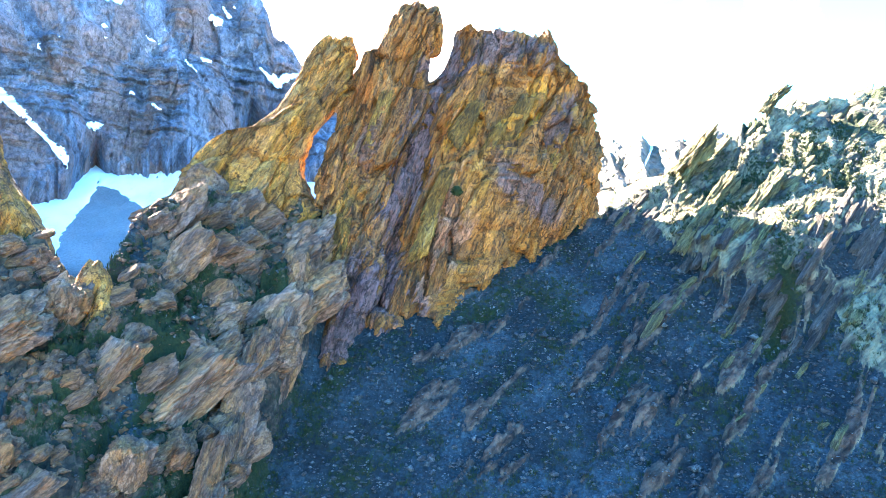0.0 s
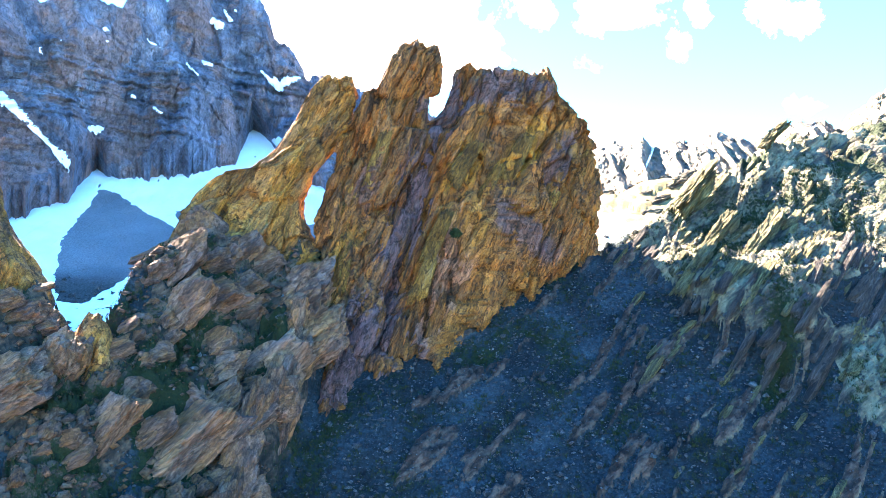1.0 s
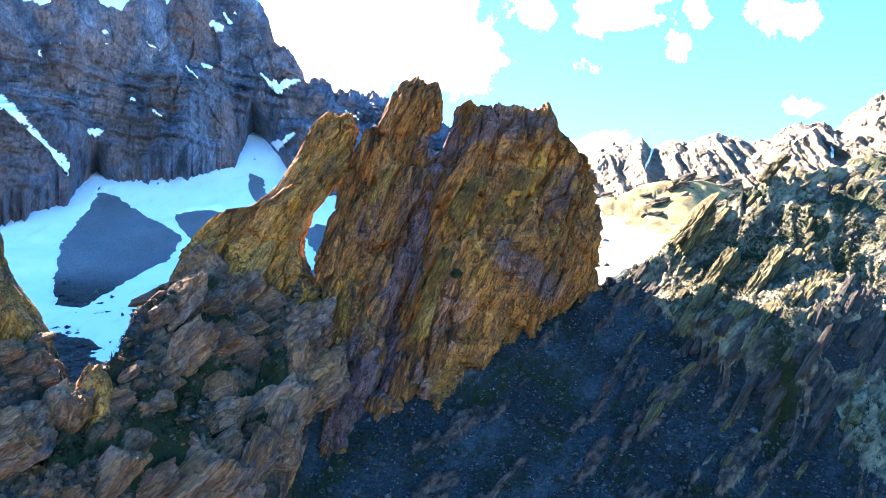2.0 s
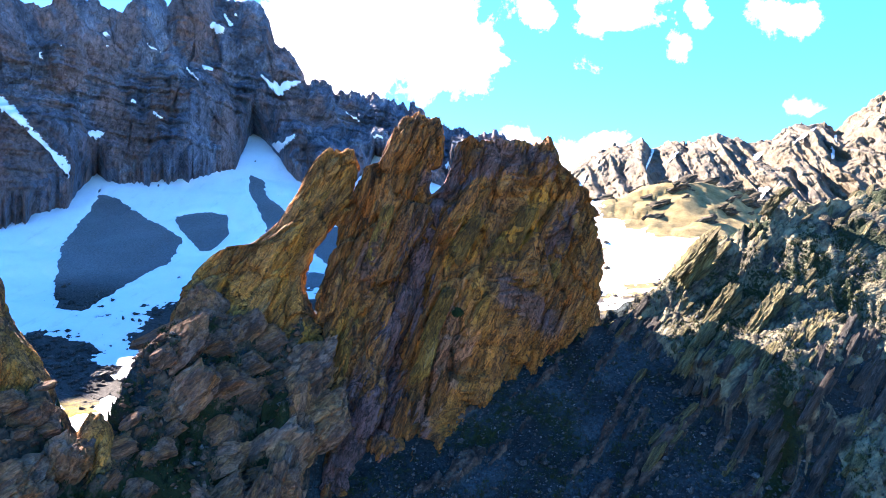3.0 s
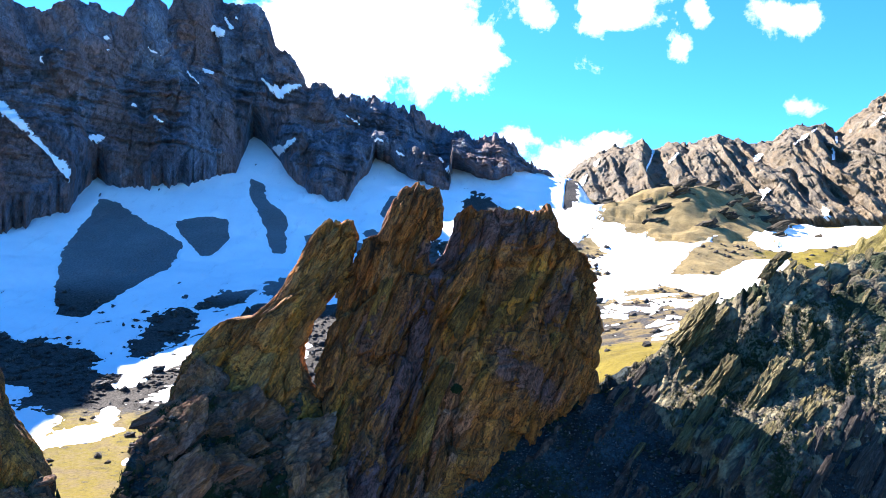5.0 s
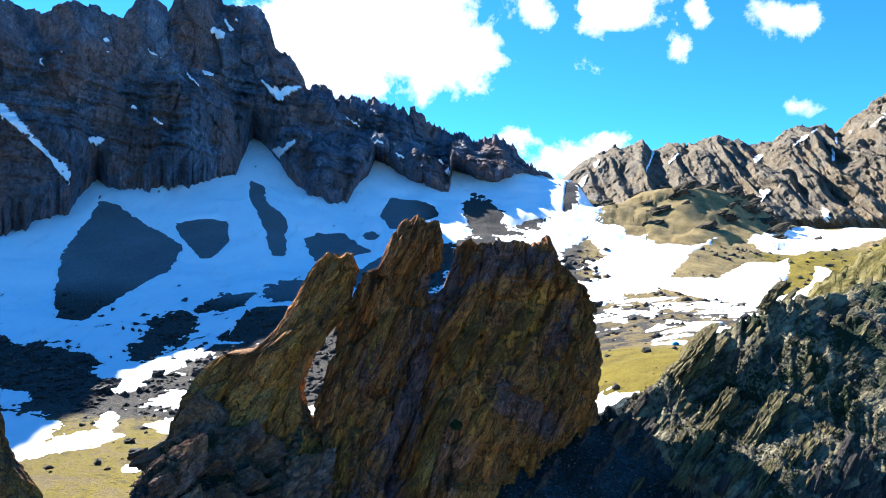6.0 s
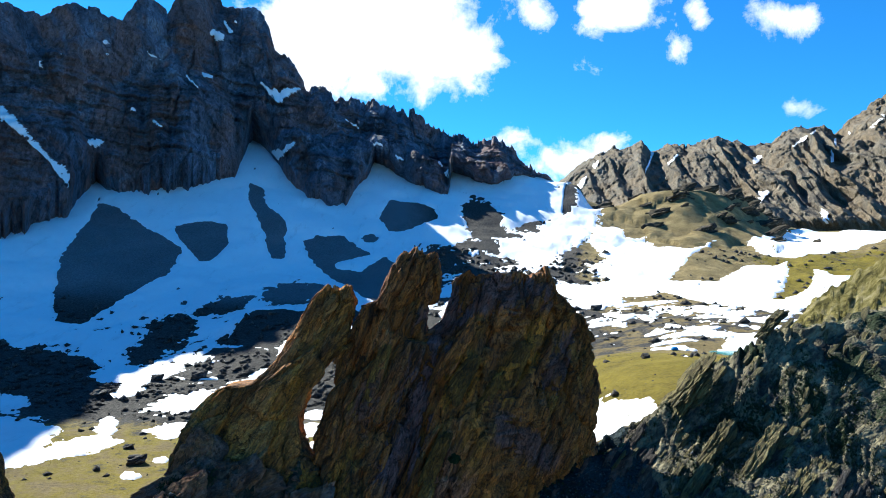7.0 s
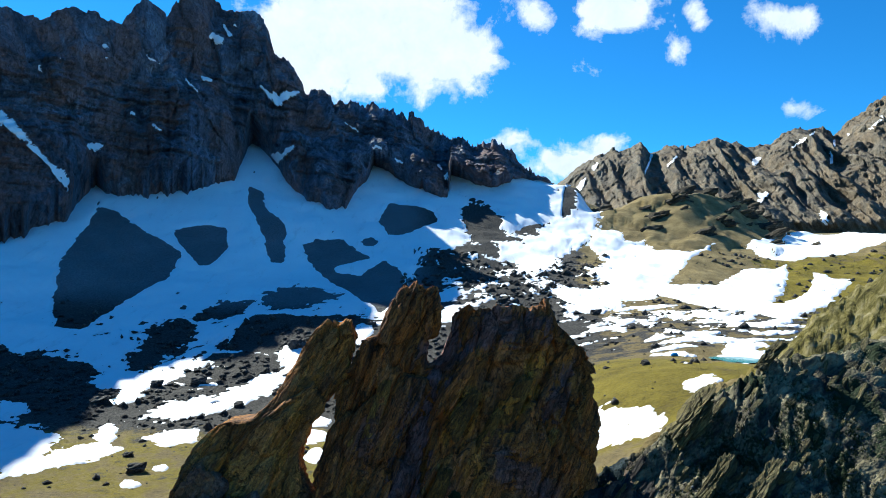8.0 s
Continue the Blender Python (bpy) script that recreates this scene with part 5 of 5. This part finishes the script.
# flakes of bedding on the towers
def plates(ob, count, seed, dip, mat, depth):
    rng = np.random.RandomState(seed)
    kinds = [rock_mesh("rock_plate", seed + i, 4, 10, 0.10, mat) for i in range(4)]
    me = ob.data
    co = np.empty(len(me.vertices) * 3, dtype=np.float32)
    me.vertices.foreach_get("co", co)
    co = co.reshape(-1, 420, 3)
    for i in range(count):
        r, c = rng.randint(int(len(co) * 0.12), int(len(co) * 0.84)), rng.randint(245, 385)
        x, y, z = co[r, c]
        if not co[r, :, 0].min() + 0.9 < x < co[r, :, 0].max() - 0.9:
            continue
        lean = radians(dip + rng.uniform(-7, 7))
        s = 0.35 + 0.9 * rng.random() ** 1.8
        m = axes((math.sin(lean), 0.12, math.cos(lean)), (0.25, -1, 0.1), (s * rng.uniform(1.4, 2.6), s * rng.uniform(0.28, 0.5), s * depth), (x, y + s * depth * 0.62, z))
        put("rock_plate", kinds[rng.randint(4)], m, ob)


plates(needle, 7, 500, 32, m_needle, 0.26)
plates(slab, 8, 520, 22, m_tower, 0.26)
plates(block, 16, 540, 25, m_tower, 0.30)


# clean yellow bedding faces on the tower
faces = [rock_mesh("rock_face", 700 + i, 5, 9, 0.09, m_yellow) for i in range(3)]
for i, (at, length, width, lean) in enumerate([((4.2, 39.75, 47.4), 1.8, 0.62, 27), ((1.2, 38.45, 47.0), 1.9, 0.6, 30), ((2.7, 38.95, 46.0), 1.5, 0.4, 32), ((-0.3, 37.1, 42.9), 1.7, 0.5, 24), ((6.0, 40.5, 44.6), 1.6, 0.5, 30), ((-1.0, 36.6, 40.6), 1.5, 0.5, 22), ((3.6, 39.2, 44.2), 1.3, 0.35, 32)]):
    t = radians(lean)
    put("rock_face", faces[i % 3], axes((math.sin(t), 0.1, math.cos(t)), (0.35, -1, 0.15), (length, width, 0.34), (at[0], at[1] + 0.1, at[2])), block)
for i, (at, length, width, lean) in enumerate([((-3.6, 38.5, 47.2), 1.9, 0.45, 18), ((-5.2, 38.2, 44.6), 1.6, 0.5, 14), ((-5.4, 36.6, 40.6), 1.5, 0.5, 12)]):
    t = radians(lean)
    put("rock_face", faces[i % 3], axes((math.sin(t), 0.1, math.cos(t)), (0.2, -1, 0.15), (length, width, 0.34), (at[0], at[1] + 0.1, at[2])), slab)

# ---- loose stones ----
def loose(name, xs, ys, zs, sizes, mat, label, category, seed):
    """Many small angular stones as one mesh."""
    rng = np.random.RandomState(seed)
    n = len(xs)
    base = np.array([(1, 0, 0), (-1, 0, 0), (0, 1, 0), (0, -1, 0), (0, 0, 1), (0, 0, -1)], dtype=float)
    tri = np.array([(0, 2, 4), (2, 1, 4), (1, 3, 4), (3, 0, 4), (2, 0, 5), (1, 2, 5), (3, 1, 5), (0, 3, 5)])
    v = base[None] * rng.uniform(0.55, 1.25, (n, 6, 1)) + rng.normal(0, 0.18, (n, 6, 3))
    v[:, :, 2] *= rng.uniform(0.45, 0.9, (n, 1))
    a = rng.uniform(0, 6.3, n)
    c, s = np.cos(a)[:, None], np.sin(a)[:, None]
    v = np.stack([v[..., 0] * c - v[..., 1] * s, v[..., 0] * s + v[..., 1] * c, v[..., 2]], -1) * np.asarray(sizes)[:, None, None]
    v = v + np.stack([xs, ys, zs], -1)[:, None, :]
    f = (tri[None] + 6 * np.arange(n)[:, None, None]).reshape(-1, 3)
    return tagged(link_mesh(name, v.reshape(-1, 3), f, mat), label, category, kind="stuff")


n = 4500
rx, ry = rng.uniform(-18, -5.5, n), rng.uniform(23, 38.5, n)
rz = ridge(rx, ry)[0]
size = 0.05 + 0.26 * rng.random(n) ** 3
ok = (rx < -6.4 + 0.19 * (ry - 34.7)) & (ry < np.interp(rx, CREST_X, CREST_Y)) & (rng.random(n) < 0.75 + 0.5 * perlin(rx / 1.5, ry / 1.5, rx * 0, 88))
loose("rubble", rx[ok], ry[ok], (rz + 0.25 * size)[ok], size[ok], m_boulder, "brown rock rubble between the boulders", "rubble", 6)

n = 26000
sx, sy = rng.uniform(-14, 24, n), rng.uniform(24, 41, n)
sz, sr, st = ridge(sx, sy)[:3]
size = 0.03 + 0.10 * rng.random(n) ** 4 + 0.22 * (rng.random(n) > 0.985) * rng.random(n)
ok = (rng.random(n) < 1.0 - 0.6 * sr) & (sy < np.interp(sx, CREST_X, CREST_Y))
big = [rock_mesh("stone", 740 + i, 2, 10, 0.0, m_stone) for i in range(6)]
cand = rng.uniform((-6, 25), (18, 38), (520, 2))
cz, cr = ridge(cand[:, 0], cand[:, 1])[:2]
for (x, y), z, r in zip(cand, cz, cr):
    if r < 0.3 and x > -6.3 + 0.19 * (y - 34.7) and len(slope.children) < 900:
        s = 0.05 + 0.16 * rng.random() ** 4
        put("stone", big[rng.randint(6)], axes((rng.uniform(-1, 1), rng.uniform(-1, 1), 0.2), (0, -0.5, 1), (s * 1.3, s, s * 0.7), (x, y, z + 0.2 * s)), slope)
loose("scree_stones", sx[ok], sy[ok], (sz + 0.2 * size)[ok], size[ok], m_stone, "loose grey scree stones scattered over the slope", "scree", 3)

n = 60000
ub, db = rng.uniform(-0.7, 0.68, n), 200 + 430 * rng.random(n) ** 1.3
mx, my = ub * db, db
cov = snow_cover(mx, my)
stone_zone = 0.9 * ease(0.25, 0.05, ub) * ease(240, 300, db) * ease(480, 430, db) + 0.22 * ease(285, 320, db) * np.maximum(ease(440, 400, db), ease(-0.05, 0.02, ub)) + 0.03 * np.maximum(ease(440, 400, db), ease(-0.05, 0.02, ub))
heaps = ovals(mx, my, MORAINE[:8] + [(122, 612, 50, 22, 73), (98, 536, 34, 20, 126), (150, 655, 26, 12, 80), (60, 520, 50, 26, 95), (20, 560, 60, 26, 100)]) > 0.1 + 0.5 * perlin(mx / 14, my / 14, mx * 0, 611)
keep = heaps & (rng.random(n) < 0.75) | (rng.random(n) < stone_zone * np.where(cov > 0.02, 0.012, 1.0)) & (fbm(mx / 40, my / 40, mx * 0, 3, 0.5, 601) > -0.2)
size = (0.18 + 2.2 * rng.random(n) ** 8) * (0.65 + db / 600)
mz = valley(mx, my) + 0.15 * size + np.where(cov > 0.02, 1.0, 0.0)
loose("moraine_stones", mx[keep], my[keep], mz[keep], size[keep], m_moraine, "dark moraine stones strewn between the snow patches", "moraine", 4)
valley_rocks = [rock_mesh("valley_boulder", 120 + i, 3, 12, 0.08, m_moraine) for i in range(5)]
for at, s in [((-146, 296), 3.6), ((-82, 390), 5.0), ((-118, 335), 3.4), ((-95, 215), 2.6), ((-60, 410), 3.2), ((-136, 330), 2.6), ((40, 470), 4.0), ((-20, 430), 3.6), ((92, 420), 3.0), ((-104, 230), 1.6), ((-88, 300), 2.2), ((70, 240), 1.6)]:
    z = float(valley(np.array([at[0]]), np.array([at[1]]))[0])
    put("boulder", valley_rocks[rng.randint(5)], axes((1, 0.3, 0.1), (0.1, -0.2, 1), (s * 1.3, s, s * 0.8), (at[0], at[1], z + 0.3 * s)), None, "grey boulder lying on the valley moraine", "boulder", "boulders in the valley")


# ---- turf tufts ----
def tufts(name, xs, ys, zs, seed, label):
    rng = np.random.RandomState(seed)
    n, blades = len(xs), 18
    r, a = rng.random((n, blades)) ** 0.6 * rng.uniform(0.06, 0.22, (n, 1)), rng.uniform(0, 6.3, (n, blades))
    bx, by = xs[:, None] + r * np.cos(a) * 1.3, ys[:, None] + r * np.sin(a)
    bz = zs[:, None] + (by - ys[:, None]) * 0.75 - 0.02
    h, w, t = rng.uniform(0.06, 0.17, (n, blades)), rng.uniform(0.012, 0.03, (n, blades)), rng.uniform(0, 6.3, (n, blades))
    lx, ly = r * np.cos(a) * 0.5 + 0.03 * np.cos(t), r * np.sin(a) * 0.5 + 0.03 * np.sin(t)
    v = np.stack([np.stack([bx - w * np.cos(t), by - w * np.sin(t), bz], -1), np.stack([bx + w * np.cos(t), by + w * np.sin(t), bz], -1), np.stack([bx + lx, by + ly, bz + h], -1)], 2)
    return tagged(link_mesh(name, v.reshape(-1, 3), np.arange(n * blades * 3).reshape(-1, 3), m_grass), label, "grass", kind="stuff")


n = 26000
tx, ty = rng.uniform(-17, 24, n), rng.uniform(24, 43, n)
tz, tr, tt = ridge(tx, ty)[:3]
ok = (rng.random(n) < tt * 1.5 - 0.10) & (ty < np.interp(tx, CREST_X, CREST_Y))
tufts("grass_tufts", tx[ok], ty[ok], tz[ok], 8, "dark green grass tufts growing between the stones")


# ---- tent by the lake ----
def dome_tent(at):
    base = empty("tent", at)
    bm = bmesh.new()
    bmesh.ops.create_uvsphere(bm, u_segments=20, v_segments=12, radius=1.0)
    bmesh.ops.delete(bm, geom=[v for v in bm.verts if v.co.z < -0.01], context="VERTS")
    for v in bm.verts:
        v.co = (v.co.x * 1.5, v.co.y * 1.15, v.co.z ** 0.8 * 1.2 if v.co.z > 0 else 0)
    part("fly_sheet", bm, m_tent, base, "blue cloth")
    bm = bmesh.new()
    for p in [(-0.45, -1.12, 0.02), (0.45, -1.12, 0.02), (0.0, -0.80, 0.85)]:
        bm.verts.new(p)
    bm.faces.new(bm.verts)
    bmesh.ops.solidify(bm, geom=bm.faces[:], thickness=0.04)
    part("entrance", bm, m_tent_dark, base, "dark zipped entrance")
    return tagged(base, "small blue dome tent pitched on the turf by the lake", "tent")


tx, ty = 93.0, 279.0
dome_tent((tx, ty, float(valley(np.array([tx]), np.array([ty]))[0]) + 0.3))


# ---- rock lumps on the brown hill ----
hill_rocks = [rock_mesh("hill_outcrop", 140 + i, 3, 12, 0.12, m_hill_rock) for i in range(4)]
for i in range(46):
    hu, hd = 0.365 + rng.normal(0, 0.075), 800 + rng.normal(0, 60)
    s = 3.0 + 7.0 * rng.random() ** 2
    at = (hu * hd, hd)
    z = float(valley(np.array([at[0]]), np.array([at[1]]))[0])
    put("boulder", hill_rocks[rng.randint(4)], axes((1, rng.uniform(-0.6, 0.6), 0.3), (0.2, -0.3, 1), (s * 2.2, s, s * 0.8), (at[0], at[1], z - 0.2 * s)), None, "brown rock outcrop on the grassy hill", "outcrop", "outcrops on the hill")


# ---- a small cushion plant in a hollow of the tower ----
def cushion(at, radius, seed):
    rng = np.random.RandomState(seed)
    n = 420
    d = rng.normal(size=(n, 3))
    d /= np.linalg.norm(d, axis=1)[:, None]
    c = np.array(at) + d * radius * rng.uniform(0.4, 1.0, (n, 1)) * np.array([1.1, 0.7, 0.8])
    a, b = rng.normal(size=(n, 3)) * 0.045, rng.normal(size=(n, 3)) * 0.045
    v = np.stack([c - a, c + b, c + a, c - b], 1).reshape(-1, 3)
    return tagged(link_mesh("cushion_plant", v, np.arange(n * 4).reshape(-1, 4), m_grass), "small dark green cushion plant growing in the rock", "plant")


cushion((0.73, 36.75, 43.05), 0.3, 12)
